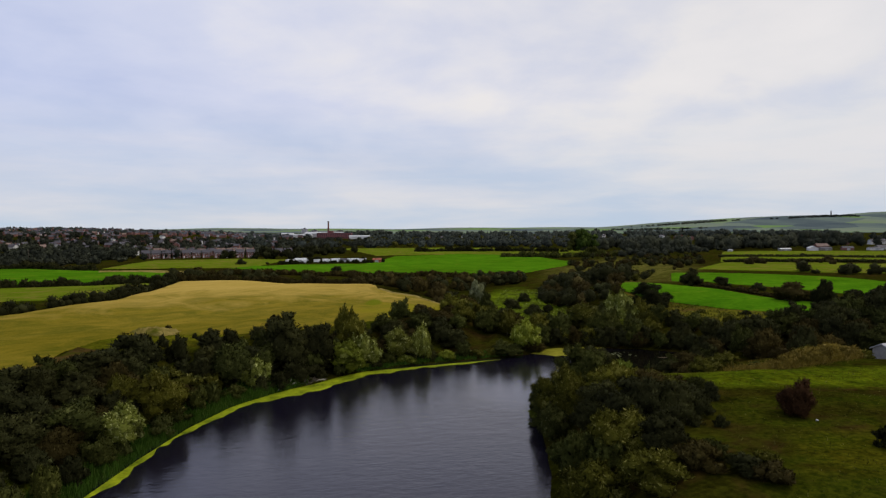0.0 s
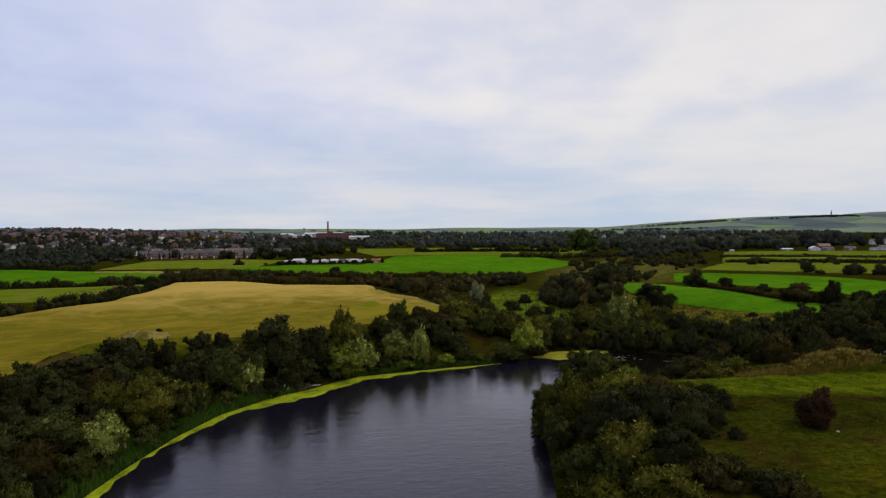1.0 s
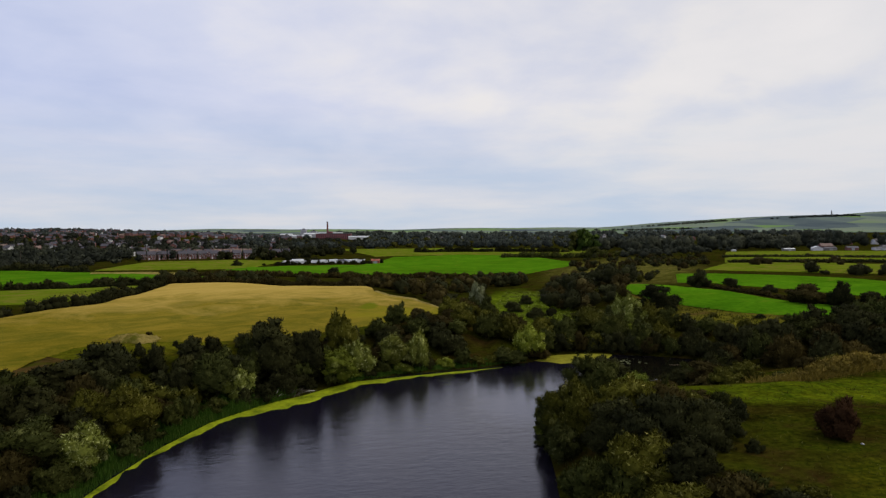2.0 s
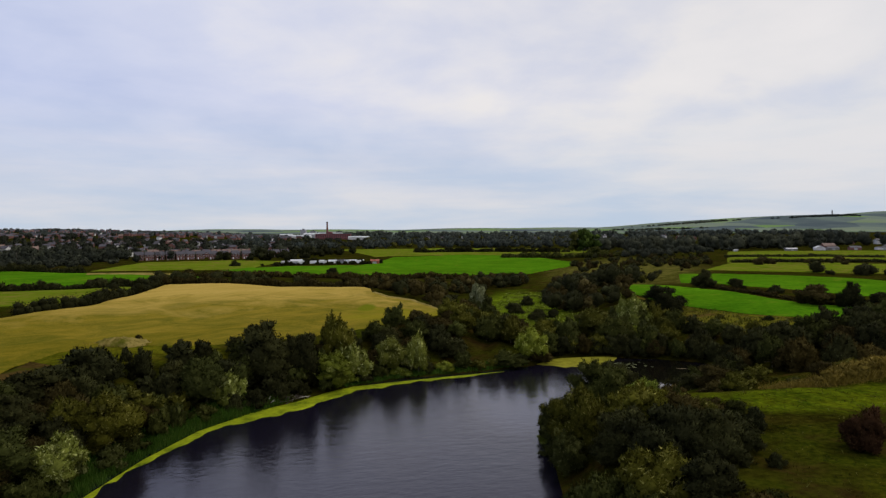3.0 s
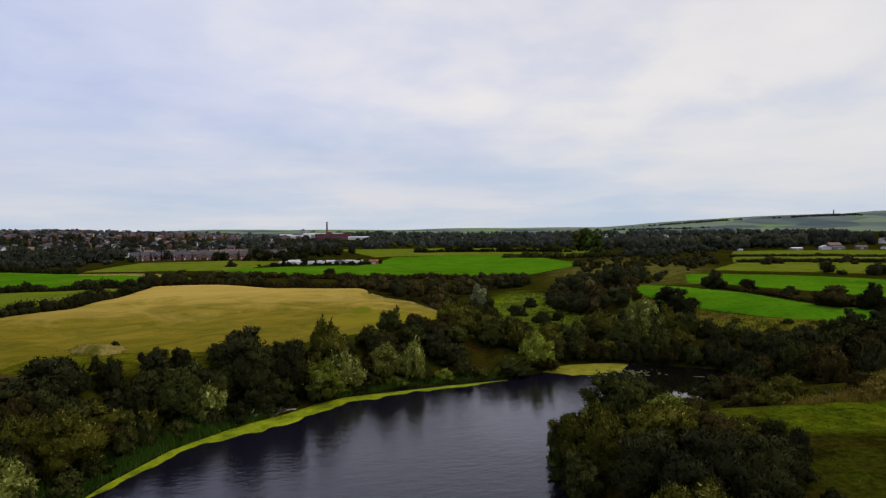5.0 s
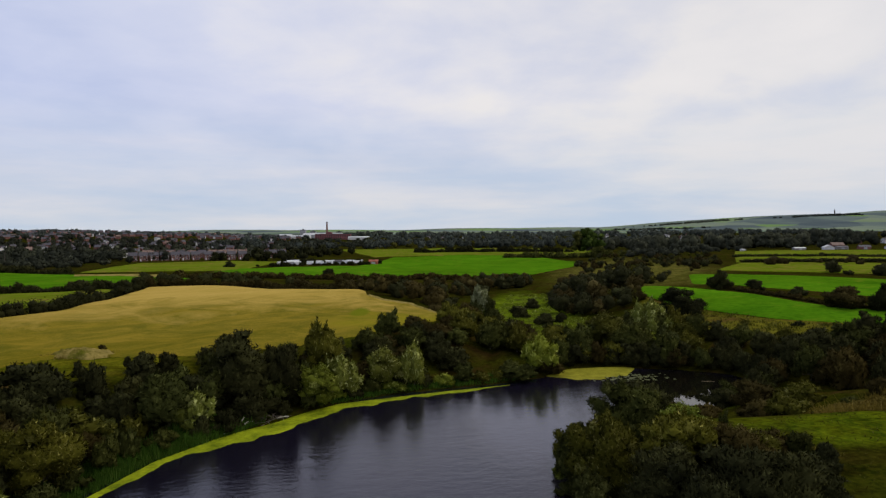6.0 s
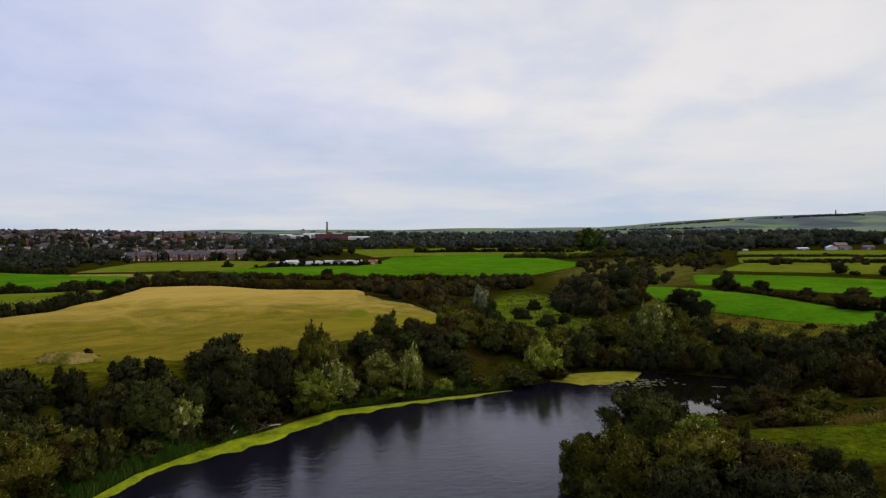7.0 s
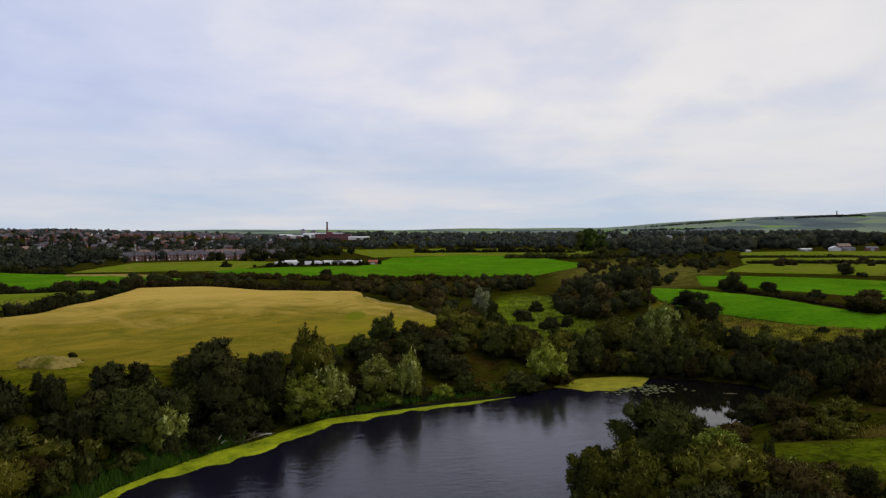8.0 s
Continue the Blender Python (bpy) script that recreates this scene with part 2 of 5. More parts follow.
def grass_mat(name, low, high, dry, dry_from, fine=1.6, rows=None, land=False):
    """Grass: broad patches, tufts, and dry or bare spots."""
    m = Mat(name)
    tufts = m.noise(fine, 6.0, 0.62)
    broad = m.noise(0.045, 4.0, 0.6, bend=0.6)
    colour = m.mix(m.ramp(m.math("ADD", m.math("MULTIPLY", tufts, 0.5), m.math("MULTIPLY", broad, 0.5)), (0.40, 0.0), (0.60, 1.0)), low, high)
    colour = m.mix(m.ramp(m.noise(0.013, 4.0, 0.6, bend=0.5), (0.38, 0.55), (0.60, 0.0)), colour, m.mix(1.0, colour, (0.72, 0.70, 0.65), "MULTIPLY"))
    spots = m.noise(0.11, 5.0, 0.62, bend=0.8)
    clumps = m.noise(0.42, 4.0, 0.65, bend=0.4)
    if not land:
        colour = m.mix(m.ramp(clumps, (0.36, 0.22), (0.56, 0.0)), colour, m.mix(1.0, colour, (0.55, 0.56, 0.6), "MULTIPLY"))
    colour = m.mix(m.ramp(spots, (dry_from, 0.0), (dry_from + 0.13, 1.0)), colour, dry)
    if rows:
        lines = m.noise(1.0, 3.0, 0.5, m.stretched(rows[0], rows[1]))
        colour = m.mix(m.ramp(lines, (0.38, 0.32), (0.6, 0.0)), colour, m.mix(1.0, colour, (0.72, 0.8, 0.7), "MULTIPLY"))
    if land:
        # swards of their own, with uneven borders: valley floor, strip below the reeds, dry ground among the scrub; one
        # band is painted slope shade
        for centre, sizes, turn, low_in, high_in in (
                ((31, 238), (17, 62), -4, (0.062, 0.095, 0.004), (0.140, 0.200, 0.009)),
                ((-57, 124), (19, 10), 12, (0.050, 0.058, 0.003), (0.135, 0.128, 0.008)),
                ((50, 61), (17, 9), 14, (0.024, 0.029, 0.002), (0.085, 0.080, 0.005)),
                # dark band over the point: ridge shading painted into a brown slope
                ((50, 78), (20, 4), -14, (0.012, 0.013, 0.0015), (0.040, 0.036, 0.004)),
                ((51.5, 117), (5, 6), 30, (0.050, 0.055, 0.003), (0.120, 0.115, 0.007)),
                ((58, 93), (30, 7.5), 6, (0.036, 0.058, 0.003), (0.105, 0.130, 0.005)),
                ((127, 440), (50, 180), -17, (0.055, 0.060, 0.008), (0.160, 0.142, 0.030))):
            zone = m.t.nodes.new("ShaderNodeMapping")
            zone.vector_type = "TEXTURE"
            m.put(zone.inputs["Vector"], m.where)
            zone.inputs["Location"].default_value, zone.inputs["Rotation"].default_value = (*centre, 0), (0, 0, radians(turn))
            zone.inputs["Scale"].default_value = (*sizes, 1e5)
            reach = m.t.nodes.new("ShaderNodeVectorMath")
            reach.operation = "LENGTH"
            m.put(reach.inputs[0], zone.outputs[0])
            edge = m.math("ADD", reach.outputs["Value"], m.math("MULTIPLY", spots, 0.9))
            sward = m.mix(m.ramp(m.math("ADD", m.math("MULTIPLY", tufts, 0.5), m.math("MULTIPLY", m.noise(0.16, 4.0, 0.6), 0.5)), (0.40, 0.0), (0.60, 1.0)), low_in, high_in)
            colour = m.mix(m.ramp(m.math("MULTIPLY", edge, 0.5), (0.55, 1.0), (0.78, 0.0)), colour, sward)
        tussocks = m.noise(0.8, 5.0, 0.7, m.stretched((0.7, 1.5, 1), 20), 0.5)
        colour = m.mix(m.ramp(tussocks, (0.36, 0.8), (0.54, 0.0)), colour, m.mix(1.0, colour, (0.50, 0.50, 0.55), "MULTIPLY"))
        colour = m.mix(m.ramp(clumps, (0.38, 0.75), (0.58, 0.0)), colour, m.mix(1.0, colour, (0.60, 0.54, 0.6), "MULTIPLY"))
        # lush streaks near the pond; far-hill moor and enclosed fields, pale with painted haze
        lush = m.noise(0.07, 5.0, 0.6, m.stretched((0.7, 1.6, 1), 10), 0.6)
        colour = m.mix(m.ramp(lush, (0.50, 0.0), (0.66, 0.6)), colour, m.mix(m.ramp(tufts, (0.4, 0.0), (0.6, 1.0)), (0.016, 0.028, 0.0015), (0.046, 0.058, 0.003)))
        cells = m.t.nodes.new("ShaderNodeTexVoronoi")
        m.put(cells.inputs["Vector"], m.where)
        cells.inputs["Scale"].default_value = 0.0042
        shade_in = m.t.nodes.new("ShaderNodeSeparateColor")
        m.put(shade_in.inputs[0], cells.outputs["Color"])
        hazy_moor = m.ramp(m.math("ADD", m.math("MULTIPLY", shade_in.outputs[0], 0.6), m.math("MULTIPLY", m.noise(0.004, 5.0, 0.6), 0.5)),
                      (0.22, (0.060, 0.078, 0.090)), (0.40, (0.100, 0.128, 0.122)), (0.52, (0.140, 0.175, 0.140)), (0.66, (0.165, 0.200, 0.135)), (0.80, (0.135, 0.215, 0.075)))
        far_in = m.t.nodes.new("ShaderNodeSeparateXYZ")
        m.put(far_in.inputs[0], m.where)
        colour = m.mix(m.ramp(m.math("MULTIPLY", far_in.outputs[1], 0.0002), (0.46, 0.0), (0.54, 1.0)), colour, hazy_moor)
    return m.surface(colour, 0.9, m.bump(tufts, 0.7, 0.25), 0.0)


BARK = bark_mat()
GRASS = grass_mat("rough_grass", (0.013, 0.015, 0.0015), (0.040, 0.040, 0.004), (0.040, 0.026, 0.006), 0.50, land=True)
MEADOW = grass_mat("green_meadow", (0.044, 0.132, 0.004), (0.082, 0.196, 0.006), (0.105, 0.155, 0.009), 0.57, 0.6, ((0.02, 0.35, 1), 20))
PASTURE = grass_mat("dull_pasture", (0.080, 0.118, 0.006), (0.122, 0.162, 0.010), (0.150, 0.134, 0.022), 0.50, 0.6)
DRY = grass_mat("dry_grass", (0.045, 0.052, 0.004), (0.130, 0.120, 0.012), (0.075, 0.050, 0.012), 0.49, 0.7)


def stubble_mat():
    m = Mat("ripe_field")
    rows = m.noise(1.0, 5.0, 0.65, m.stretched((0.06, 0.42, 1), 73))
    fine = m.noise(2.2, 5.0, 0.65)
    blotch = m.noise(0.045, 6.0, 0.68, bend=1.2)
    growth = m.noise(0.13, 6.0, 0.7, m.stretched((0.7, 1.0, 1), 25), 1.0)
    colour = m.mix(m.ramp(rows, (0.15, 0.0), (0.85, 1.0)), (0.215, 0.150, 0.022), (0.320, 0.226, 0.048))
    colour = m.mix(m.ramp(fine, (0.3, 0.5), (0.7, 0.0)), colour, (0.16, 0.125, 0.016))
    axes_in = m.t.nodes.new("ShaderNodeSeparateXYZ")
    m.put(axes_in.inputs[0], m.where)
    # the crop is greener on the low side of the field, paler towards the far side
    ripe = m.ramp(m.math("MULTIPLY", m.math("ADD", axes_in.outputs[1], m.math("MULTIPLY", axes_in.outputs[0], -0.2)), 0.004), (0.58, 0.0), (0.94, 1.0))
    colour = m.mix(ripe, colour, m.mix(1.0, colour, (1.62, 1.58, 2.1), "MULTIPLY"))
    low_side = m.math("MULTIPLY", m.math("SUBTRACT", 214.0, m.math("ADD", axes_in.outputs[1], m.math("MULTIPLY", axes_in.outputs[0], -0.45))), 0.006)
    green = m.ramp(m.math("ADD", blotch, low_side), (0.36, 0.0), (0.60, 1.0))
    colour = m.mix(m.math("MULTIPLY", green, 0.78), colour, m.mix(m.ramp(m.math("ADD", m.math("MULTIPLY", fine, 0.25), m.math("MULTIPLY", growth, 0.75)), (0.38, 0.0), (0.62, 1.0)), (0.054, 0.066, 0.003), (0.190, 0.140, 0.012)))
    sweep = m.noise(0.022, 5.0, 0.6, m.stretched((0.7, 2.6, 1), 40), 0.4)
    colour = m.mix(m.ramp(sweep, (0.40, 0.0), (0.68, 0.6)), colour, m.mix(1.0, colour, (0.74, 0.78, 0.55), "MULTIPLY"))
    tip_x, tip_y = m.math("SUBTRACT", axes_in.outputs[0], -4.0), m.math("SUBTRACT", axes_in.outputs[1], 172.0)
    tip = m.math("ADD", m.math("MULTIPLY", tip_x, tip_x), m.math("MULTIPLY", tip_y, tip_y))
    tip = m.math("SUBTRACT", 1.0, m.math("MULTIPLY", m.math("POWER", tip, 0.5), 0.028))
    colour = m.mix(m.ramp(m.math("ADD", m.math("MULTIPLY", tip, 0.5), m.math("MULTIPLY", blotch, 0.7)), (0.46, 0.0), (0.78, 0.6)), colour, (0.20, 0.185, 0.010))
    streak = m.ramp(m.noise(1.0, 5.0, 0.65, m.stretched((0.05, 0.42, 1), 68), 0.5), (0.56, 0.0), (0.74, 0.4))
    colour = m.mix(streak, colour, (0.155, 0.138, 0.010))
    weed_x = m.math("MULTIPLY", m.math("SUBTRACT", axes_in.outputs[0], -21.3), 0.42)
    weed_y = m.math("MULTIPLY", m.math("SUBTRACT", axes_in.outputs[1], 186.5), 0.11)
    weed = m.math("ADD", m.math("MULTIPLY", weed_x, weed_x), m.math("MULTIPLY", weed_y, weed_y))
    colour = m.mix(m.ramp(m.math("ADD", m.math("MULTIPLY", weed, 0.5), m.math("MULTIPLY", fine, 0.6)), (0.55, 0.7), (0.95, 0.0)), colour, (0.095, 0.125, 0.006))
    return m.surface(colour, 0.9, m.bump(fine, 0.4, 0.2), 0.0)


STUBBLE = stubble_mat()


def water_mat():
    m = Mat("pond_water")
    small = m.noise(1.15, 4.0, 0.65, m.stretched((0.6, 1.1, 1), 12))
    ripples = m.math("ADD", small, m.math("MULTIPLY", m.noise(0.40, 3.0, 0.55, m.stretched((0.6, 1.2, 1), 8)), 0.9))
    calm = m.ramp(m.noise(0.030, 3.0, 0.5, bend=0.8), (0.42, 0.05), (0.60, 0.12))
    # the inlet is sheltered: the water lies flat there
    zone = m.t.nodes.new("ShaderNodeMapping")
    zone.vector_type = "TEXTURE"
    m.put(zone.inputs["Vector"], m.where)
    zone.inputs["Location"].default_value, zone.inputs["Scale"].default_value = (46, 136, 0), (13, 15, 1e5)
    reach = m.t.nodes.new("ShaderNodeVectorMath")
    reach.operation = "LENGTH"
    m.put(reach.inputs[0], zone.outputs[0])
    open_water = m.ramp(m.math("MULTIPLY", reach.outputs["Value"], 0.5), (0.38, 0.0), (0.56, 1.0))
    zone = m.t.nodes.new("ShaderNodeMapping")
    zone.vector_type = "TEXTURE"
    m.put(zone.inputs["Vector"], m.where)
    zone.inputs["Location"].default_value, zone.inputs["Scale"].default_value = (13, 118, 0), (10, 20, 1e5)
    reach = m.t.nodes.new("ShaderNodeVectorMath")
    reach.operation = "LENGTH"
    m.put(reach.inputs[0], zone.outputs[0])
    lee = m.math("ADD", reach.outputs["Value"], m.math("MULTIPLY", m.noise(0.12, 4.0, 0.6, bend=0.6), 0.8))
    lee = m.ramp(m.math("MULTIPLY", lee, 0.5), (0.45, 0.0), (0.70, 1.0))      # a slick in the lee of the point
    gloss = m.math("ADD", 0.72, m.math("MULTIPLY", lee, -0.32))
    rough = m.math("ADD", 0.015, m.math("MULTIPLY", calm, open_water))
    waves = m.math("MULTIPLY", m.math("MULTIPLY", ripples, m.math("ADD", 0.06, open_water)), m.math("ADD", 0.5, m.math("MULTIPLY", lee, 0.5)))
    # blue in open water's base and reflection tint stands in for mirrored sky
    sky_blue = m.mix(m.noise(0.05, 2.0), (0.0048, 0.0040, 0.0085), (0.0070, 0.0058, 0.0125))
    made = m.surface(m.mix(open_water, (0.0040, 0.0036, 0.0026), sky_blue), rough, m.bump(waves, 0.24, 0.20), gloss)
    m.put(made.node_tree.nodes["Principled BSDF"].inputs["Specular Tint"], m.mix(open_water, (1.0, 1.0, 1.0), (0.52, 0.57, 1.0)))
    return made


WATER = water_mat()


def plain_mat(name, low, high, rough=0.8, scale=0.8, gloss=0.3, metal=0.0):
    m = Mat(name)
    n = m.noise(scale, 6.0, 0.6)
    n2 = m.noise(scale * 7, 3.0, 0.6)
    shift = m.math("ADD", m.math("MULTIPLY", n, 0.7), m.math("MULTIPLY", n2, 0.3))
    return m.surface(m.mix(m.ramp(shift, (0.35, 0.0), (0.65, 1.0)), low, high), rough, m.bump(n2, 0.3, 0.03), gloss)


WEED = plain_mat("brown_green_weed", (0.13, 0.125, 0.008), (0.25, 0.235, 0.022), 0.9, 0.5, 0.05)
ALGAE = plain_mat("duckweed", (0.070, 0.098, 0.003), (0.28, 0.325, 0.010), 0.9, 0.34, 0.05)
LILY = plain_mat("lily_leaves", (0.030, 0.036, 0.008), (0.125, 0.135, 0.050), 0.6, 1.5, 0.2)
REED = leaf_mat("green_reeds", (0.030, 0.074, 0.010), (0.064, 0.135, 0.018), (0.11, 0.17, 0.035))
STRAW = leaf_mat("dry_reeds", (0.100, 0.078, 0.014), (0.190, 0.147, 0.032), (0.30, 0.235, 0.072))
BRICK = plain_mat("red_brick", (0.15, 0.072, 0.060), (0.23, 0.106, 0.085), 0.85, 0.4)
MILL_BRICK = plain_mat("mill_brick", (0.165, 0.055, 0.058), (0.245, 0.085, 0.085), 0.85, 0.12)
SLATE = plain_mat("slate_roof", (0.042, 0.039, 0.047), (0.082, 0.074, 0.086), 0.7, 0.5)
TILE = plain_mat("brown_roof_tiles", (0.13, 0.085, 0.07), (0.22, 0.15, 0.12), 0.8, 0.5)
RENDER = plain_mat("white_render", (0.48, 0.47, 0.46), (0.66, 0.65, 0.63), 0.8, 0.4)
SHEET = plain_mat("pale_metal_sheet", (0.38, 0.39, 0.40), (0.62, 0.63, 0.64), 0.5, 0.3)
GREY = plain_mat("grey_concrete", (0.26, 0.26, 0.27), (0.42, 0.42, 0.42), 0.85, 0.3)
RUST = plain_mat("rust_red_steel", (0.25, 0.07, 0.04), (0.36, 0.11, 0.06), 0.7, 0.6)
STONE = plain_mat("dark_stone", (0.16, 0.15, 0.14), (0.27, 0.26, 0.24), 0.9, 0.5)
EARTH = plain_mat("bare_earth", (0.20, 0.15, 0.08), (0.34, 0.27, 0.15), 0.9, 0.5)
DRYBANK = grass_mat("dry_straw_bank", (0.13, 0.105, 0.020), (0.33, 0.26, 0.085), (0.085, 0.085, 0.010), 0.52, 1.1)
BRACKEN = grass_mat("brown_bracken", (0.028, 0.022, 0.005), (0.085, 0.052, 0.016), (0.035, 0.040, 0.004), 0.52, 1.2)
PANE = plain_mat("window_glass", (0.02, 0.022, 0.026), (0.035, 0.038, 0.045), 0.15, 0.5, 0.5)
PAINT = plain_mat("white_paint", (0.74, 0.74, 0.73), (0.82, 0.82, 0.81), 0.5, 0.8)
STEEL = plain_mat("galvanised_steel", (0.30, 0.31, 0.32), (0.45, 0.46, 0.47), 0.45, 1.0)

# ---- building blocks ----


def mesh_of(name, verts, faces, material):
    me = bpy.data.meshes.new(name)
    me.from_pydata([tuple(map(float, v)) for v in verts], [], [tuple(map(int, f)) for f in faces])
    me.materials.append(material)
    return me


def leaf_mesh(name, corners, material, extra=None, normals=None):
    """A mesh of loose leaves, corners n x 3 or 4 x 3, and a closed core of twigs (verts, faces of three, outward ways)."""
    n, k = corners.shape[:2]
    tri_v, tri_f, tri_n = extra if extra is not None else (np.zeros((0, 3)), np.zeros((0, 3), int), np.zeros((0, 3)))
    every = np.concatenate([corners.reshape(-1, 3), tri_v])
    me = bpy.data.meshes.new(name)
    me.vertices.add(len(every))
    me.vertices.foreach_set("co", every.astype(np.float32).ravel())
    loops = np.concatenate([np.arange(k * n), (tri_f + k * n).ravel()]).astype(np.int32)
    starts = np.concatenate([np.arange(n) * k, k * n + np.arange(len(tri_f)) * 3]).astype(np.int32)
    me.loops.add(len(loops))
    me.loops.foreach_set("vertex_index", loops)
    me.polygons.add(len(starts))
    me.polygons.foreach_set("loop_start", starts)
    me.update(calc_edges=True)
    me.materials.append(material)
    if normals is not None:               # leaves take the light as the bough they grow on does
        me.shade_smooth()
        me.normals_split_custom_set(np.concatenate([np.repeat(normals, k, 0), tri_n[tri_f.ravel()]]).tolist())
    return me


def part(name, me, parent=None, label=""):
    ob = new(name, me)
    if parent is not None:
        ob.parent = parent
    return tagged(ob, label) if label else ob


def thing(name, label, category, m=None, group=""):
    ob = new(name)
    ob.empty_display_size = 0.5
    if m is not None:
        ob.matrix_basis = m
    return tagged(ob, label, category, group)


def box(verts, faces, lo, hi):
    """Adds a block to the lists."""
    k = len(verts)
    (a, b, c), (d, e, f) = lo, hi
    verts += [(a, b, c), (d, b, c), (d, e, c), (a, e, c), (a, b, f), (d, b, f), (d, e, f), (a, e, f)]
    faces += [(k, k + 3, k + 2, k + 1), (k + 4, k + 5, k + 6, k + 7), (k, k + 1, k + 5, k + 4), (k + 1, k + 2, k + 6, k + 5),
              (k + 2, k + 3, k + 7, k + 6), (k + 3, k, k + 4, k + 7)]


def blocks(name, material, *pairs):
    v, f = [], []
    for lo, hi in pairs:
        box(v, f, lo, hi)
    return mesh_of(name, v, f, material)


def tube(verts, faces, points, radii, sides=7):
    """Adds a tapered limb to the lists."""
    k = len(verts)
    for n, (p, r) in enumerate(zip(points, radii)):
        p = Vector(p)
        ahead = Vector(points[min(n + 1, len(points) - 1)]) - Vector(points[max(n - 1, 0)])
        q = ahead.to_track_quat("Z", "Y")
        for s in range(sides):
            a = 2 * math.pi * s / sides
            verts.append(p + q @ Vector((math.cos(a) * r, math.sin(a) * r, 0)))
    for n in range(len(points) - 1):
        for s in range(sides):
            a, b = k + n * sides + s, k + n * sides + (s + 1) % sides
            faces.append((a, b, b + sides, a + sides))
    faces.append(tuple(k + (len(points) - 1) * sides + s for s in range(sides)))


# ---- setting: ground, fields, water ----


def grown(first, last, step, end, ratio=1.09):
    out, s, v = [], step, last
    while v < end:
        s *= ratio
        v += s
        out.append(min(v, end))
    return out


xs = np.arange(-75, 125.1, 2.0)
xs = np.array(sorted([-v for v in grown(0, 75, 2, 4700)]) + list(xs) + grown(0, 125, 2, 4700))
ys = np.arange(-20, 190.1, 2.0)
ys = np.array(sorted([-v for v in grown(0, 20, 2, 900, 1.2)]) + list(ys) + grown(0, 190, 2, 4850, 1.055))
gx, gy = np.meshgrid(xs, ys)
gz = height(gx, gy)
idx = np.arange(gx.size).reshape(gx.shape)
ground_faces = np.stack([idx[:-1, :-1], idx[:-1, 1:], idx[1:, 1:], idx[1:, :-1]], -1).reshape(-1, 4)
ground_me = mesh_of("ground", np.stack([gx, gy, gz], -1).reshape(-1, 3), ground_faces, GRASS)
ground_me.shade_smooth()
tagged(part("ground", ground_me), "rough green and olive grassland rolling away to far hills", "ground", kind="structure")


def ground_z(x, y):
    """The height of the ground sheet itself, between its corners."""
    x, y = np.asarray(x, float), np.asarray(y, float)
    i = np.clip(np.searchsorted(xs, x) - 1, 0, len(xs) - 2)
    j = np.clip(np.searchsorted(ys, y) - 1, 0, len(ys) - 2)
    u, v = (x - xs[i]) / (xs[i + 1] - xs[i]), (y - ys[j]) / (ys[j + 1] - ys[j])
    return (gz[j, i] * (1 - u) + gz[j, i + 1] * u) * (1 - v) + (gz[j + 1, i] * (1 - u) + gz[j + 1, i + 1] * u) * v


def resampled(line, n):
    line = np.array(line, float)
    run = np.r_[0, np.cumsum(np.hypot(*np.diff(line, axis=0).T))]
    s = np.linspace(0, run[-1], n)
    return np.stack([np.interp(s, run, line[:, 0]), np.interp(s, run, line[:, 1])], -1)


def field(name, label, material, near_edge, far_edge, n=60, m=40, lift_by=0.12, ragged=1.0):
    """A field: a sheet of crop or sward between two edges, standing a little above the ground and closed down to it at its rim."""
    a, b = resampled(near_edge, n), resampled(far_edge, n)
    rng = np.random.default_rng(len(name) + n)
    across = (b - a) / np.hypot(*(b - a).T)[:, None]
    a, b = a + across * rng.normal(0, 0.3 * ragged, (n, 1)), b + across * rng.normal(0, 0.3 * ragged, (n, 1))
    if ragged > 1.5:
        s = np.arange(n)[:, None] * 60.0 / n
        a = a + across * (1.6 * ragged * (np.sin(s * 0.9) + 0.7 * np.sin(s * 2.3 + 1)))
        b = b + across * (1.6 * ragged * (np.sin(s * 0.7 + 2) + 0.7 * np.sin(s * 1.9)))
    k = np.linspace(0, 1, m)[:, None, None]
    grid = a * (1 - k) + b * k
    z = ground_z(grid[..., 0], grid[..., 1]) + lift_by + 0.0009 * np.hypot(grid[..., 0], grid[..., 1])
    z[0] -= lift_by * 2 + 0.3
    z[-1] -= lift_by * 2 + 0.3
    z[:, 0] -= lift_by * 2 + 0.3
    z[:, -1] -= lift_by * 2 + 0.3
    ids = np.arange(n * m).reshape(m, n)
    f = np.stack([ids[:-1, :-1], ids[:-1, 1:], ids[1:, 1:], ids[1:, :-1]], -1).reshape(-1, 4)
    me = mesh_of(name, np.concatenate([grid, z[..., None]], -1).reshape(-1, 3), f, material)
    me.shade_smooth()
    return tagged(part(name, me), label, "field", kind="structure")


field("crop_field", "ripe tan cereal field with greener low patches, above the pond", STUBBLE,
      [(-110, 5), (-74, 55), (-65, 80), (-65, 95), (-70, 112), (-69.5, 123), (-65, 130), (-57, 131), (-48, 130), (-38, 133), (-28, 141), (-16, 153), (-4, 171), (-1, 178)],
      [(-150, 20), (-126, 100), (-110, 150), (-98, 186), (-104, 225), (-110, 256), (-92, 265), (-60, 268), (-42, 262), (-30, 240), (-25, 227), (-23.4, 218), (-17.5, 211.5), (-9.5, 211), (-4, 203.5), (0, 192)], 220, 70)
field("meadow", "bright green mown meadow behind a hedge", MEADOW,
      [(-330, 250), (-187, 258), (-150, 272), (-132, 300)], [(-450, 410), (-287, 425), (-200, 385), (-135, 362)])
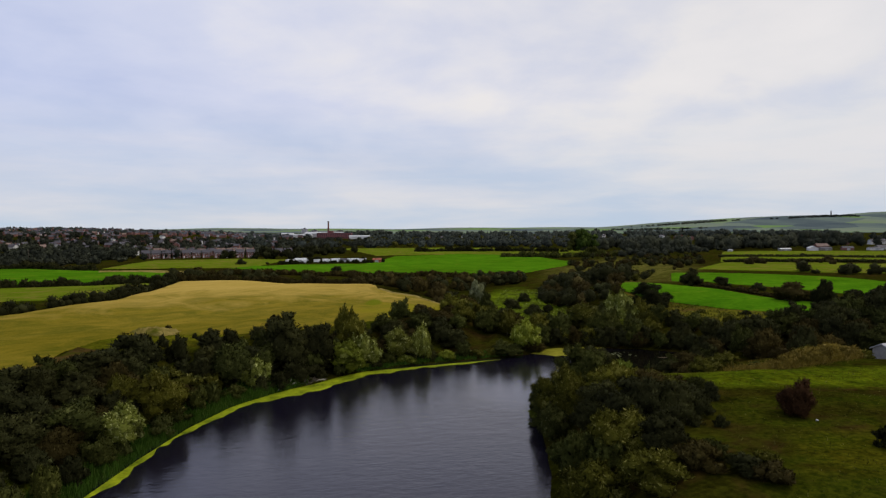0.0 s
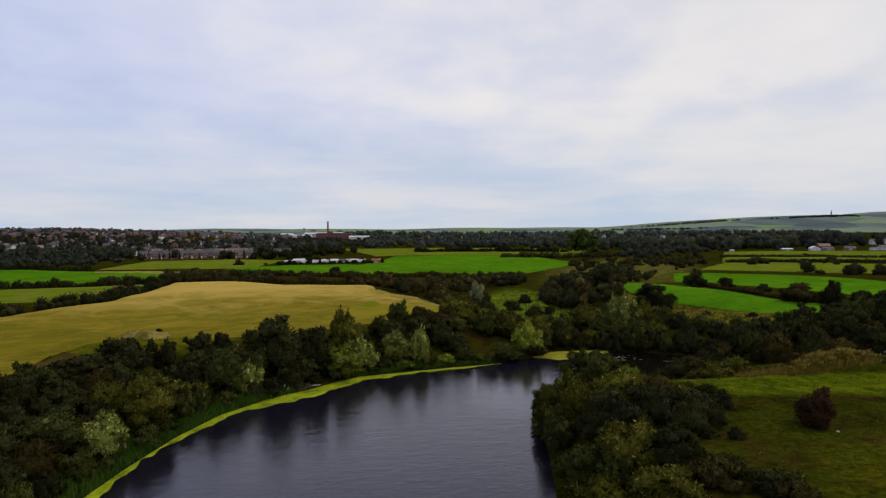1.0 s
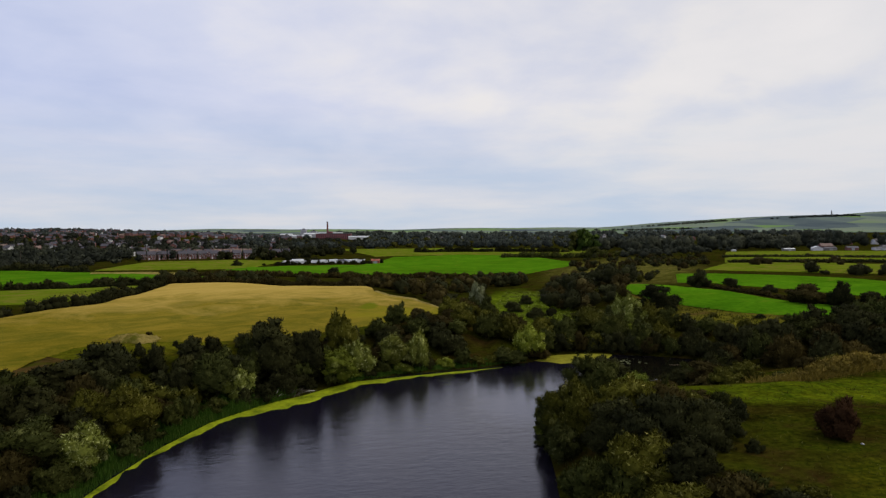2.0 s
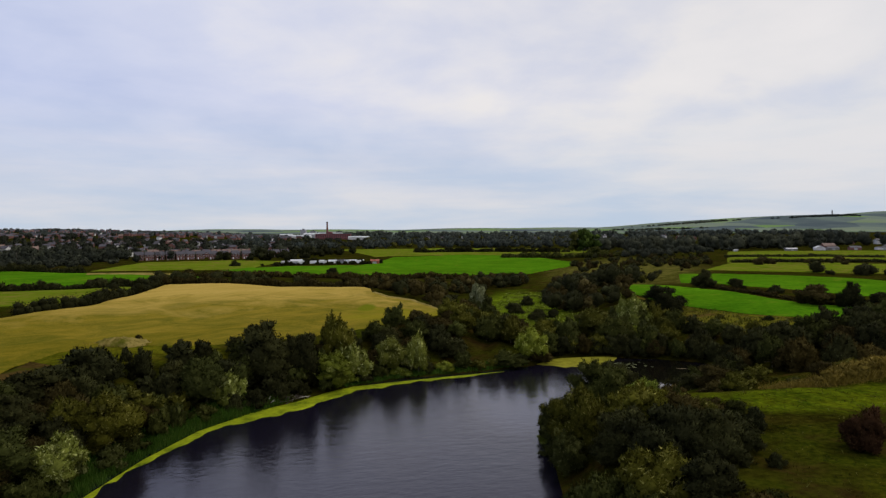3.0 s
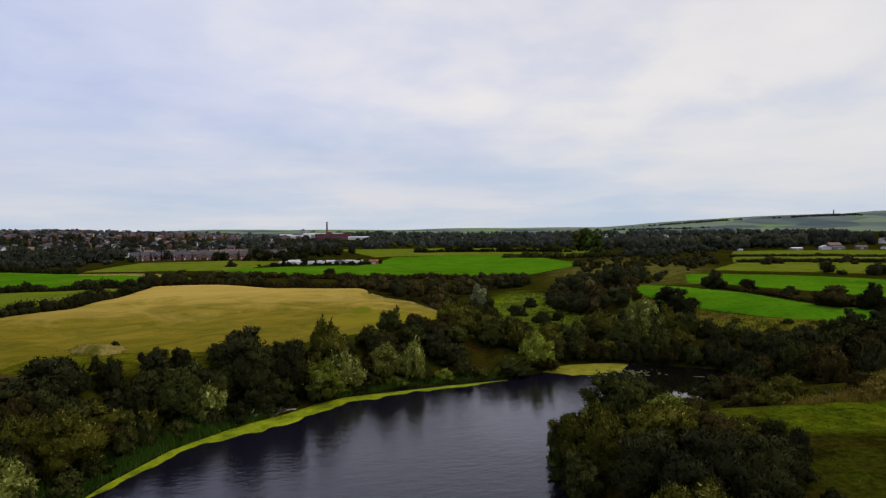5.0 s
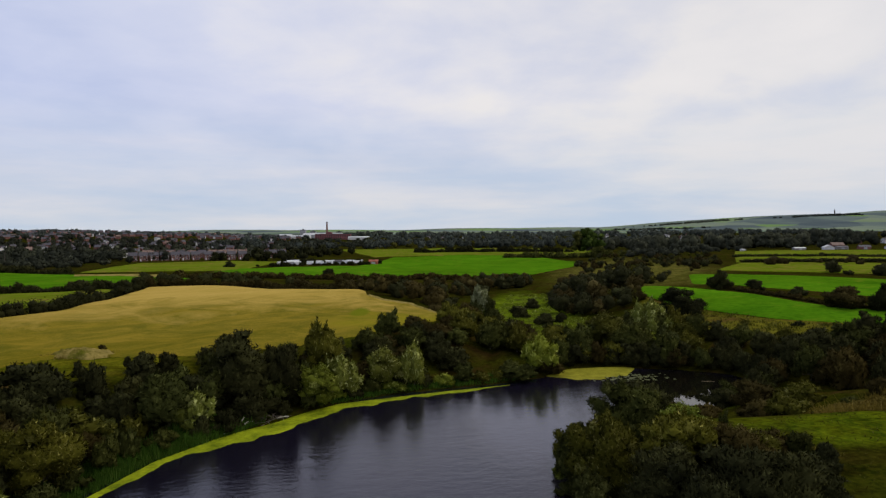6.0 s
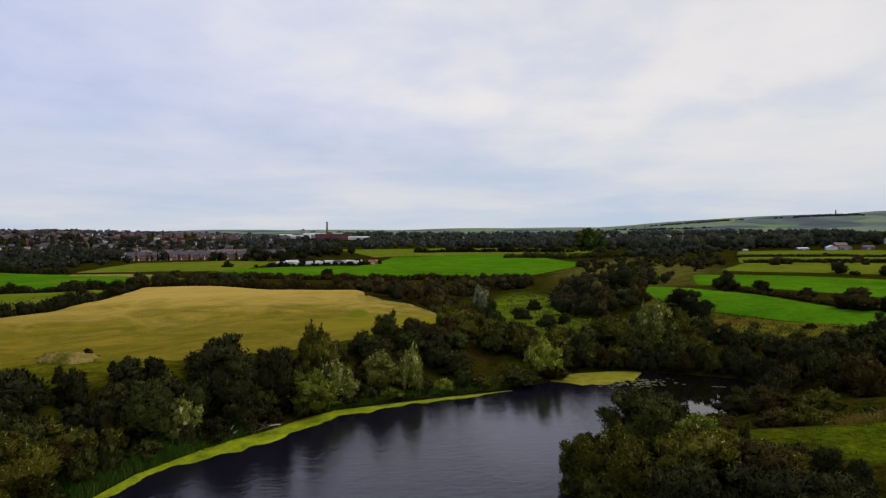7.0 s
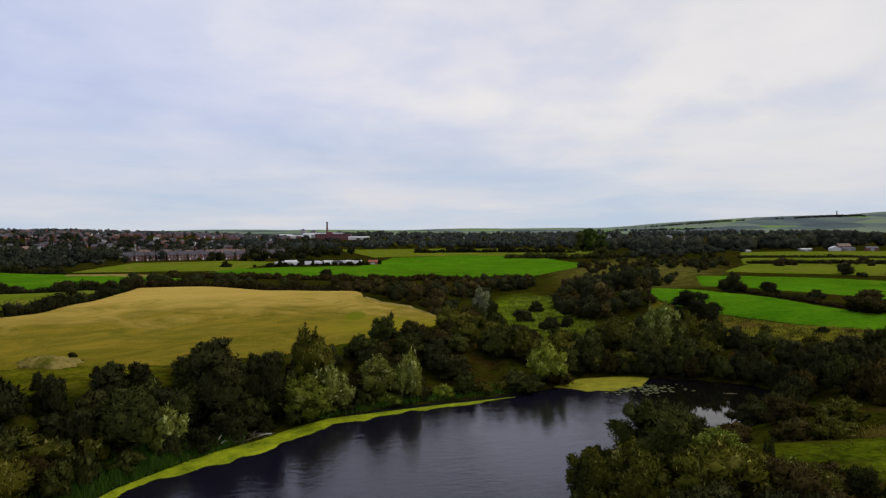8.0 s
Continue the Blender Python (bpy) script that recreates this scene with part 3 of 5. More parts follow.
field("pasture", "dull yellow-green pasture beside the crop field", PASTURE,
      [(-260, 60), (-150, 110), (-131, 180), (-114, 190), (-112, 215)], [(-320, 230), (-182, 249), (-160, 254), (-124, 250), (-116, 245)])
field("meadow", "wide flat bright green meadow across the valley", MEADOW,
      [(-150, 374), (-98, 372), (-66, 379), (-29, 376), (5, 380), (42, 390), (72, 432)],
      [(-150, 455), (-112, 478), (-62, 490), (-50, 640), (15, 690), (85, 680), (122, 560)], 80, 60)
field("pasture", "pale green pasture in front of far woods", PASTURE,
      [(-70, 645), (15, 696), (85, 686), (135, 640)], [(-150, 900), (0, 940), (120, 900), (190, 800)])
field("pasture", "dull yellow-green meadow before the terraced houses", PASTURE,
      [(-235, 420), (-170, 432), (-140, 440)], [(-255, 540), (-190, 570), (-140, 560)])
field("meadow", "bright green sloping meadow above the wooded bank", MEADOW,
      [(66, 230), (71, 206), (76, 190), (83, 178), (92, 171), (112, 160), (150, 146)],
      [(74, 254), (88, 249), (97, 228), (100, 208), (104, 191), (118, 178), (156, 163)], 80, 30)
field("dry_meadow", "yellowed dry grass below the green meadow", DRY,
      [(56, 200), (58, 176), (62, 156), (80, 148), (114, 146)], [(65.5, 229), (70.5, 205), (75.5, 189), (82.5, 177), (111, 159.5)], 90, 24)
field("meadow", "green hillside meadow beyond a dry bank", MEADOW,
      [(108, 290), (112, 265), (122, 235), (142, 197), (176, 170)], [(130, 350), (146, 335), (170, 298), (187, 258), (226, 220)])
field("pasture", "olive pasture between dark hedges", PASTURE, [(150, 362), (196, 332), (262, 290)], [(200, 440), (262, 420), (330, 372)])
field("pasture", "narrow olive pasture between two hedges", PASTURE, [(212, 468), (290, 440), (372, 392)], [(245, 540), (330, 502), (420, 445)])
field("meadow", "green field rising to the farm buildings", PASTURE, [(250, 552), (340, 512), (440, 456)], [(290, 635), (385, 632), (500, 610)])

turn_out = np.roll(POND, -1, 0) - np.roll(POND, 1, 0)
water_edge = POND + 1.6 * np.c_[-turn_out[:, 1], turn_out[:, 0]] / np.hypot(*turn_out.T)[:, None]
wv = [(x, y, 0.06) for x, y in water_edge]
water_me = mesh_of("water", wv, [tuple(range(len(wv)))], WATER)
tagged(part("water", water_me), "dark rippled pond water mirroring the overcast sky", "water", kind="structure")

# ---- plants ----
ICO = bmesh.new()
bmesh.ops.create_icosphere(ICO, subdivisions=1, radius=1)
ICO_V = np.array([v.co[:] for v in ICO.verts])
ICO_F = np.array([[v.index for v in f.verts] for f in ICO.faces])
ICO.free()


def leaves_on(rng, centres, radii, count, size, squash=0.85, low=0.0, droop=0.0, slim=0.34, heart=None):
    """Pointed leaf sprays over a heap of lobes, none of them deep inside the heap: n x 3 x 3 corners, and the way each bough faces."""
    pick = rng.choice(len(radii), count * 2, p=radii**2 / (radii**2).sum())
    way = rng.normal(size=(count * 2, 3))
    way[:, 2] = way[:, 2] * 0.8 + 0.25
    way /= np.linalg.norm(way, axis=1)[:, None]
    reach = rng.uniform(0.74, 1.10, (count * 2, 1)) + 0.42 * rng.random((count * 2, 1)) ** 4
    place = centres[pick] + way * radii[pick][:, None] * reach * (1, 1, squash)
    deep = np.zeros(len(place), bool)
    for c, r in zip(centres, radii):
        deep |= (((place - c) / (1, 1, squash)) ** 2).sum(1) < (0.72 * r) ** 2
    keep = np.flatnonzero(~deep & (place[:, 2] > low))[:count]
    place, way = place[keep], way[keep]
    n = len(place)
    along = way * 0.7 + rng.normal(0, 0.55, (n, 3)) + (0, 0, 0.45)
    along[:, 2] -= droop * np.where(place[:, 2] < np.median(place[:, 2]), 2.2, 0.4)
    along /= np.linalg.norm(along, axis=1)[:, None]
    side = np.cross(along, way + rng.normal(0, 0.5, (n, 3)))
    side /= np.linalg.norm(side, axis=1)[:, None] + 1e-9
    s = size * rng.uniform(0.5, 1.6, (n, 1))
    q = np.stack([place - along * s * 0.7 - side * s * slim, place - along * s * 0.7 + side * s * slim, place + along * s], 1)
    if heart is not None:
        out = place - heart
        way = way * 0.45 + out / np.linalg.norm(out, axis=1)[:, None] * 0.75
    facing = way * 0.75 + rng.normal(0, 0.26, (n, 3)) + (0, 0, 0.10)
    facing /= np.linalg.norm(facing, axis=1)[:, None]
    turned = (np.cross(q[:, 1] - q[:, 0], q[:, 2] - q[:, 0]) * facing).sum(1) < 0
    q[turned] = q[turned][:, ::-1]
    return q, facing


def core_of(centres, radii, rng, squash=0.85, k=0.84, heart=None):
    v = [(ICO_V * r * k * (1, 1, squash)) * rng.uniform(0.9, 1.08, (len(ICO_V), 1)) + c for c, r in zip(centres, radii)]
    f = [ICO_F + n * len(ICO_V) for n in range(len(radii))]
    v, out = np.concatenate(v), np.tile(ICO_V / np.linalg.norm(ICO_V, axis=1)[:, None], (len(radii), 1))
    if heart is not None:
        far = v - heart
        out = out * 0.45 + far / (np.linalg.norm(far, axis=1)[:, None] + 1e-6) * 0.75
        out /= np.linalg.norm(out, axis=1)[:, None] + 1e-6
    return v, np.concatenate(f), out


def tree_shape(rng, form):
    """Lobes of a crown of height 1 and radius 0.5, boughs in tiers with smaller sprays on them: round, tall or bush."""
    n = {"round": 19, "tall": 16, "bush": 19}[form]
    floor_z, tops = {"round": (0.22, 0.88), "tall": (0.2, 0.93), "bush": (0.08, 0.82)}[form]
    lean, bulge = rng.uniform(-0.09, 0.09, 2), rng.uniform(0, 2 * np.pi)
    c, r = [], []
    for k in range(n):
        rise = (k + rng.uniform(0, 1)) / n
        h = floor_z + (tops - floor_z) * rise
        wide = {"round": math.sin(math.pi * (0.24 + 0.62 * rise)), "tall": 0.75 * (1 - rise) ** 0.6 + 0.10, "bush": math.sqrt(max(0, 1 - rise**2)) * 0.95 + 0.05}[form]
        a = k * 2.4 + rng.uniform(-0.9, 0.9)
        d = 0.40 * wide * rng.uniform(0.35, 1.05) * (1 + 0.2 * math.cos(2 * (a - bulge)))
        p = np.array((math.cos(a) * d + lean[0] * rise, math.sin(a) * d + lean[1] * rise, h + rng.uniform(-0.07, 0.07)))
        size = rng.uniform(0.12, 0.19) * (0.75 if form == "tall" else 1.0) * (0.6 + 0.45 * wide)
        c.append(p), r.append(size)
        for _ in range(4):
            way = rng.normal(size=3) + (math.cos(a) * 0.6, math.sin(a) * 0.6, 0.55)
            way /= np.linalg.norm(way)
            c.append(p + way * size * rng.uniform(0.65, 1.05)), r.append(size * rng.uniform(0.30, 0.60))
    c.append((0, 0, (floor_z + tops) / 2)), r.append(0.26 if form != "tall" else 0.17)
    c.append((0, 0, floor_z + 0.2)), r.append(0.27 if form != "tall" else 0.19)
    return np.array(c), np.array(r)


SHAPES = {}


def tree_meshes(form, kind, variant, detail, tall, wide):
    """The trunk and crown meshes for one sort of plant, built once for each sort."""
    key = (form, kind, variant, detail, tall)
    if key not in SHAPES:
        rng = np.random.default_rng(11 * variant + 7 * len(form) + 3 * len(kind))
        c, r = tree_shape(rng, form)
        scale = np.array((wide * 2, wide * 2, tall))
        c, r = c * scale, r * (wide * 2 * 0.62 + tall * 0.38)
        if kind in ("willow", "olive", "grey", "light", "mid"):      # upright shoots over the crown
            high = np.argsort(c[:, 2])[-9:]
            shoots = [(c[n] + np.array((*rng.normal(0, 0.12, 2), r[n] * 0.8 + rise * tall / 7)), size_in * tall / 7) for n in high[rng.random(9) < 0.7]
                      for rise, size_in in ((0.15, 0.30), (0.45, 0.22), (0.75, 0.13))]
            c, r = np.concatenate([c, [p for p, _ in shoots]]), np.concatenate([r, [q for _, q in shoots]])
        count, size = {"near": (360, 0.18), "mid": (145, 0.27), "far": (50, 0.5)}[detail]
        count = int(count * tall * wide)
        heart = np.array((0, 0, 0.33 * tall))
        q, facing = leaves_on(rng, c, r, count, size, low=0.15, droop=0.3 if kind in ("willow", "silver", "grey") else 0.0, heart=heart)
        crown = leaf_mesh("crown", q, LEAF[kind], core_of(c[r > 0.1 * wide], r[r > 0.1 * wide], rng, 0.85, 0.82, heart), facing)
        v, f = [], []
        foot = 0.022 * tall + 0.05
        tube(v, f, [(0, 0, -0.5), (0.03, 0, 0.12 * tall), (-0.05, 0.05, 0.32 * tall), (0, 0, 0.6 * tall)], [foot * 1.5, foot, foot * 0.8, foot * 0.35])
        for n in range(0, 60, 12):
            start = Vector((0, 0, (0.12 + 0.2 * rng.random()) * tall))
            end = Vector(c[n])
            tube(v, f, [start, start.lerp(end, 0.5) + Vector((0, 0, -0.03 * tall)), end], [foot * 0.55, foot * 0.4, foot * 0.15], 5)
        SHAPES[key] = (mesh_of("trunk", v, f, BARK), crown, tall, wide)
    return SHAPES[key]


LOOKS = {
    "dark": ("dark green hawthorn", "bush"), "mid": ("mid-green alder", "round"), "grey": ("grey-green sallow", "round"),
    "willow": ("pale silvery willow", "round"), "silver": ("silver-leaved white willow", "round"),
    "light": ("light green willow", "round"), "olive": ("olive-yellow sallow", "round"), "brown": ("brownish thorn", "bush"),
    "maroon": ("dark reddish thorn", "bush"), "straw": ("golden seeding willowherb", "bush"),
}
count_of = {}


def plant(x, y, tall, wide, kind, beside, form=None, detail=None, group=""):
    """One tree or bush on the ground."""
    words, usual = LOOKS[kind]
    form = form or ("bush" if tall < 1.25 * wide else usual)
    far = math.hypot(x, y - 20)
    detail = detail or ("near" if far < 88 else "mid" if far < 260 else "far")
    k = count_of[kind] = count_of.get(kind, -1) + 1
    base = (2.6, 2.2) if tall * wide < 9 else (4.6, 3.4) if tall * wide < 26 else (7.0, 4.4) if tall * wide < 48 else (11.0, 6.0)
    trunk, crown, t0, w0 = tree_meshes(form, kind, k % 3, detail, *base)
    rng = np.random.default_rng(int(x * 13 + y * 7) % 99991)
    m = pose(x, y, float(ground_z(x, y)) - 0.1, 0, 0, rng.uniform(0, 360)) @ Matrix.Diagonal((wide / w0, wide / w0 * rng.uniform(0.9, 1.1), tall / t0, 1))
    small = tall < 4.2
    root = thing("bush" if small else "tree", f"{words} {'bush' if small else 'tree'} {beside}", "bush" if small else "tree", m, group)
    part("trunk", trunk, root)
    part("crown", crown, root)
    return root


# the trees along the pond's long bank
for x, y, tall, wide, kind in [
        (-53.7, 116.3, 2.6, 1.1, "dark"), (-62.2, 137.9, 1.4, 0.8, "brown"), (-51.7, 126.6, 1.2, 0.7, "dark"), (-48.2, 78.4, 5.9, 6.2, "mid"), (-51.0, 72.9, 4.6, 5.1, "dark"), (-43.9, 80.4, 5.6, 3.9, "willow"), (-43.2, 92.2, 7.4, 5.3, "olive"),
        (-48.0, 90.0, 5.2, 3.2, "olive"), (-40.6, 106.1, 3.3, 2.2, "olive"), (-34.6, 112.0, 5.4, 3.3, "willow"), (-37.9, 111.1, 7.3, 5.0, "mid"),
        (-31.5, 120.9, 11.4, 6.6, "dark"), (-25.6, 124.0, 10.4, 4.6, "dark"), (-21.1, 126.1, 6.2, 4.9, "light"), (-17.0, 130.4, 6.8, 3.2, "willow"),
        (-9.5, 135.6, 7.0, 4.6, "willow"), (-4.6, 136.4, 7.7, 2.6, "willow"), (-20.7, 134.9, 9.9, 3.7, "olive")]:
    plant(x, y, tall, wide, kind, "on the wooded pond bank", group="trees on the pond bank")
for x, y, tall, wide, kind in [
        (-53.0, 105.4, 5.6, 4.4, "dark"), (-47.9, 111.0, 5.0, 2.4, "dark"), (14.1, 142.6, 2.9, 4.0, "mid"), (19.8, 146.8, 6.8, 3.6, "light"),
        (-45.2, 101.1, 4.3, 4.4, "olive"), (-40.7, 109.9, 2.4, 2.0, "mid"), (-36.1, 116.3, 5.8, 4.4, "dark"), (-39.3, 115.2, 5.5, 3.6, "mid"),
        (-56.0, 96.0, 4.0, 4.0, "dark"), (-52.5, 87.0, 5.0, 4.0, "dark"), (-60.5, 84.0, 4.0, 3.6, "dark"), (-57.0, 76.0, 4.5, 4.5, "dark")]:
    plant(x, y, tall, wide, kind, "below the crop field", group="trees on the pond bank")
# the valley behind the pond and the meadows beyond it
for x, y, tall, wide, kind in [
        (12.5, 212.3, 9.0, 3.2, "silver"), (14.6, 210.5, 6.0, 2.2, "grey"), (10.1, 203.6, 4.8, 2.4, "grey"), (6.8, 194.8, 4.1, 1.8, "dark"), (24.6, 215.6, 3.8, 3.8, "dark"),
        (31.9, 240.5, 3.9, 2.9, "dark"), (29.4, 200.2, 3.5, 3.1, "dark"), (34.5, 203.5, 2.8, 2.2, "dark"), (63.8, 187.8, 8.6, 5.6, "dark"),
        (48.1, 165.4, 9.8, 3.7, "willow"), (38.6, 165.1, 8.1, 6.0, "olive"), (29.4, 157.6, 7.0, 4.0, "mid"), (42.1, 157.9, 7.4, 4.3, "mid"),
        (24.5, 157.5, 5.8, 3.6, "olive"), (11.4, 157.0, 5.6, 3.8, "mid")]:
    plant(x, y, tall, wide, kind, "in the grassy valley", group="trees in the valley")
for x, y, tall, wide, kind in [
        (97.6, 239.1, 7.0, 4.2, "dark"), (107.1, 234.3, 3.9, 3.5, "dark"), (112.7, 218.8, 2.9, 2.9, "dark"), (106.2, 187.2, 6.3, 6.0, "brown"),
        (113.4, 182.0, 7.5, 3.9, "dark"), (127.4, 190.6, 3.4, 3.8, "dark"), (-68.2, 388.3, 5.9, 4.7, "dark"), (-158.5, 478.1, 5.1, 4.6, "dark"),
        (-17.7, 229.6, 6.1, 3.5, "brown"), (39.4, 334.1, 6.0, 5.2, "dark"), (124.0, 172.0, 5.5, 5.0, "dark"), (140.0, 168.0, 5.0, 4.5, "dark")]:
    plant(x, y, tall, wide, kind, "standing at a meadow's edge", group="trees by the meadows")
# the wooded point and the grass beside it
for x, y, tall, wide, kind in [
        (22.0, 93.0, 7.2, 4.2, "mid"), (17.6, 88.3, 7.6, 3.8, "olive"), (19.6, 78.6, 6.8, 4.2, "dark"), (23.0, 72.1, 5.8, 4.2, "dark"),
        (26.7, 72.1, 5.0, 3.6, "dark"), (30.0, 73.5, 4.0, 2.6, "dark"), (15.4, 84.9, 4.6, 2.6, "grey"), (35.3, 80.3, 2.6, 1.3, "dark"),
        (19.3, 65.0, 4.9, 3.9, "olive"), (15.2, 67.1, 5.6, 3.2, "mid"), (22.9, 62.6, 3.8, 3.2, "dark"), (19.5, 57.6, 3.6, 3.8, "olive"),
        (15.2, 60.2, 5.0, 4.1, "olive"), (24.0, 57.6, 2.9, 2.6, "brown"), (28.3, 56.2, 1.9, 2.0, "dark"), (31.0, 58.2, 1.2, 1.4, "olive"), (26.4, 59.6, 2.0, 1.8, "mid"), (29.5, 54.5, 1.8, 2.2, "brown"), (17.4, 63.4, 4.6, 2.8, "mid"), (42.2, 72.8, 4.5, 2.7, "maroon"), (31.6, 69.1, 1.4, 0.8, "dark")]:
    plant(x, y, tall, wide, kind, "on the grassy point by the water", group="trees on the point")
for x, y, tall, wide, kind in [
        (43.0, 100.5, 3.4, 2.7, "olive"), (45.6, 61.2, 2.9, 1.7, "dark"), (24.6, 95.5, 6.0, 4.2, "dark"), (26.1, 91.5, 3.7, 3.3, "light"),
        (26.4, 85.7, 3.4, 3.3, "olive"), (31.5, 84.0, 2.6, 2.4, "brown"), (29.2, 87.3, 3.3, 0.6, "mid"), (28.4, 89.6, 2.0, 1.7, "willow"), (47.1, 117.1, 4.0, 3.6, "brown"),
        (44.0, 107.9, 3.6, 3.6, "brown"), (23.0, 83.0, 5.0, 4.0, "olive"), (28.0, 80.0, 4.4, 3.6, "brown"), 
        (38.0, 112.0, 3.0, 3.0, "brown"), (52.0, 113.0, 3.0, 3.0, "olive"), (21.0, 69.0, 5.0, 3.4, "dark")]:
    plant(x, y, tall, wide, kind, "on the grassy point by the water", group="trees on the point")


for x, y, tall, wide, kind in [
        (16.8, 99.5, 4.6, 3.0, "olive"), (16.2, 94.0, 5.4, 3.0, "mid"), (19.0, 102.0, 4.4, 2.8, "mid"), (34.6, 83.5, 2.2, 1.6, "mid"), (29.0, 82.0, 3.6, 2.6, "olive"), (27.5, 97.5, 3.0, 2.4, "brown")]:
    plant(x, y, tall, wide, kind, "on the grassy point by the water", group="trees on the point")


for x, y, tall, wide, kind in [
        (58.5, 151.0, 5.0, 3.4, "dark"), (63.0, 153.0, 4.6, 3.2, "mid"), (65.0, 147.0, 5.6, 3.6, "dark"), (69.0, 143.0, 6.0, 3.8, "dark"),
        (71.5, 151.0, 3.8, 2.8, "olive"), (60.0, 158.0, 4.4, 3.0, "dark"), (57.0, 163.0, 5.0, 3.4, "mid"), (77.0, 149.0, 4.0, 3.0, "dark"),
        (82.0, 166.0, 1.6, 1.4, "dark"), (72.0, 170.0, 1.4, 1.3, "olive"), (92.0, 160.0, 1.6, 1.6, "dark")]:
    plant(x, y, tall, wide, kind, "on the dry slope", group="bushes on the dry slope")
plant(14.6, 97.2, 1.5, 1.5, "light", "at the foot of the point")
plant(14.4, 92.0, 1.6, 1.6, "mid", "at the foot of the point")
for x, y, tall, wide, kind in [
        (49.6, 100.0, 1.6, 1.9, "straw"), (52.4, 100.8, 2.0, 1.7, "straw"), (55.0, 101.4, 2.1, 2.0, "straw"), (57.6, 102.0, 2.4, 1.9, "straw"),
        (60.0, 103.2, 2.6, 2.1, "straw"), (62.4, 104.0, 3.0, 2.2, "straw"), (65.0, 105.4, 2.8, 2.2, "straw"), (67.6, 106.8, 3.1, 2.4, "straw"),
        (70.4, 108.4, 2.9, 2.2, "straw"), (47.6, 101.6, 1.6, 1.5, "olive"), (54.0, 105.0, 2.0, 1.8, "mid"), (59.0, 107.0, 2.6, 2.2, "brown"),
        (65.0, 109.4, 2.4, 2.2, "olive"), (73.6, 110.0, 2.5, 2.1, "straw"), (77.0, 112.0, 1.8, 2.2, "olive"), (51.0, 103.2, 2.4, 1.8, "straw")]:
    plant(x, y, tall, wide, kind, "among golden dry reeds", group="bushes among the dry reeds")
for x, y, tall, wide, kind in [
        (101.0, 141.0, 11.5, 5.6, "dark"), (109.0, 149.0, 11.5, 5.4, "dark"), (117.0, 140.0, 12.5, 5.8, "dark"), (95.0, 133.0, 7.5, 4.6, "mid"),
        (126.0, 150.0, 12.0, 5.8, "dark"), (88.0, 139.0, 8.5, 4.6, "dark"), (84.0, 145.5, 7.8, 4.4, "dark"), (91.5, 146.5, 7.8, 4.6, "dark"), (98.0, 148.5, 7.6, 4.6, "mid"), (104.5, 153.5, 6.4, 4.0, "dark"), (135.0, 142.0, 12.5, 6.0, "dark")]:
    plant(x, y, tall, wide, kind, "in the dark tree belt", group="in the dark tree belt")


def shrub_row(line, step, tall, wide, kinds, beside, seed):
    """Low bushes one after another along a line."""
    rng = random.Random(seed)
    run = np.hypot(*np.diff(np.array(line, float), axis=0).T).sum()
    for x, y in resampled(line, int(run / step) + 1):
        plant(x + rng.uniform(-0.7, 0.7), y + rng.uniform(-0.7, 0.7), rng.uniform(*tall), rng.uniform(*wide), rng.choice(kinds), beside, group=beside)


def inside(poly, x, y):
    hit = False
    for (ax, ay), (bx, by) in zip(poly, poly[1:] + poly[:1]):
        if (ay > y) != (by > y) and x < (bx - ax) * (y - ay) / (by - ay) + ax:
            hit = not hit
    return hit


def wood(poly, step, tall, wide, kinds, beside, seed, clear=()):
    """Fills a stretch of ground with separate trees."""
    rng = random.Random(seed)
    xs_in, ys_in = [p[0] for p in poly], [p[1] for p in poly]
    y = min(ys_in)
    while y < max(ys_in):
        x = min(xs_in)
        while x < max(xs_in):
            px, py = x + rng.uniform(-0.4, 0.4) * step, y + rng.uniform(-0.4, 0.4) * step
            t, w, kind = rng.uniform(*tall), rng.uniform(*wide), rng.choice(kinds)
            if inside(poly, px, py) and pond_gap(px, py) > 1.5 and all(math.hypot(px - a, py - b) > r for a, b, r in clear):
                plant(px, py, t, w, kind, beside, group=beside)
            x += step
        y += step


shrub_row([(-24, 121.5), (-17, 130.5), (-7, 136), (7, 140.5), (17, 145)], 3.4, (1.6, 3.4), (1.7, 2.6), ["mid", "dark", "grey", "light", "olive"], "at the pond's edge", 31)
shrub_row([(22, 147.5), (26, 153.5), (36, 154.8), (48, 152.3), (58, 148.2), (61.5, 139), (54, 128), (45, 122)], 2.9, (3.2, 5.6), (2.1, 3.1), ["mid", "dark", "dark", "brown"], "around the dark inlet", 32)
shrub_row([(-43.6, 60), (-43.0, 80), (-41.6, 92), (-38, 104), (-32.5, 112.5), (-27.5, 118)], 4.6, (2.2, 4.2), (1.7, 2.8), ["mid", "grey", "dark", "mid"], "above the reeds", 33)
wood([(-61, 62), (-46, 62), (-45, 84), (-43, 96), (-38, 107), (-32, 114), (-25, 122), (-17, 132), (-8, 138), (4, 141), (4, 160), (-8, 160), (-18, 148), (-30, 137), (-42, 124), (-52, 115), (-58, 106), (-60, 90)],
     4.6, (2.8, 5.4), (2.4, 3.8), ["dark", "brown", "dark", "mid", "dark", "brown"], "in the thicket on the pond bank", 3, [(-50, 115, 5), (-33, 113, 3), (-60, 106, 7)])
wood([(4, 149), (24, 156), (24, 172), (14, 192), (6, 200), (3, 190), (3, 178), (-3, 164)], 5.8, (3.0, 6.2), (2.2, 4.0), ["mid", "olive", "brown", "mid", "olive", "grey", "dark"], "in the valley thicket", 4)
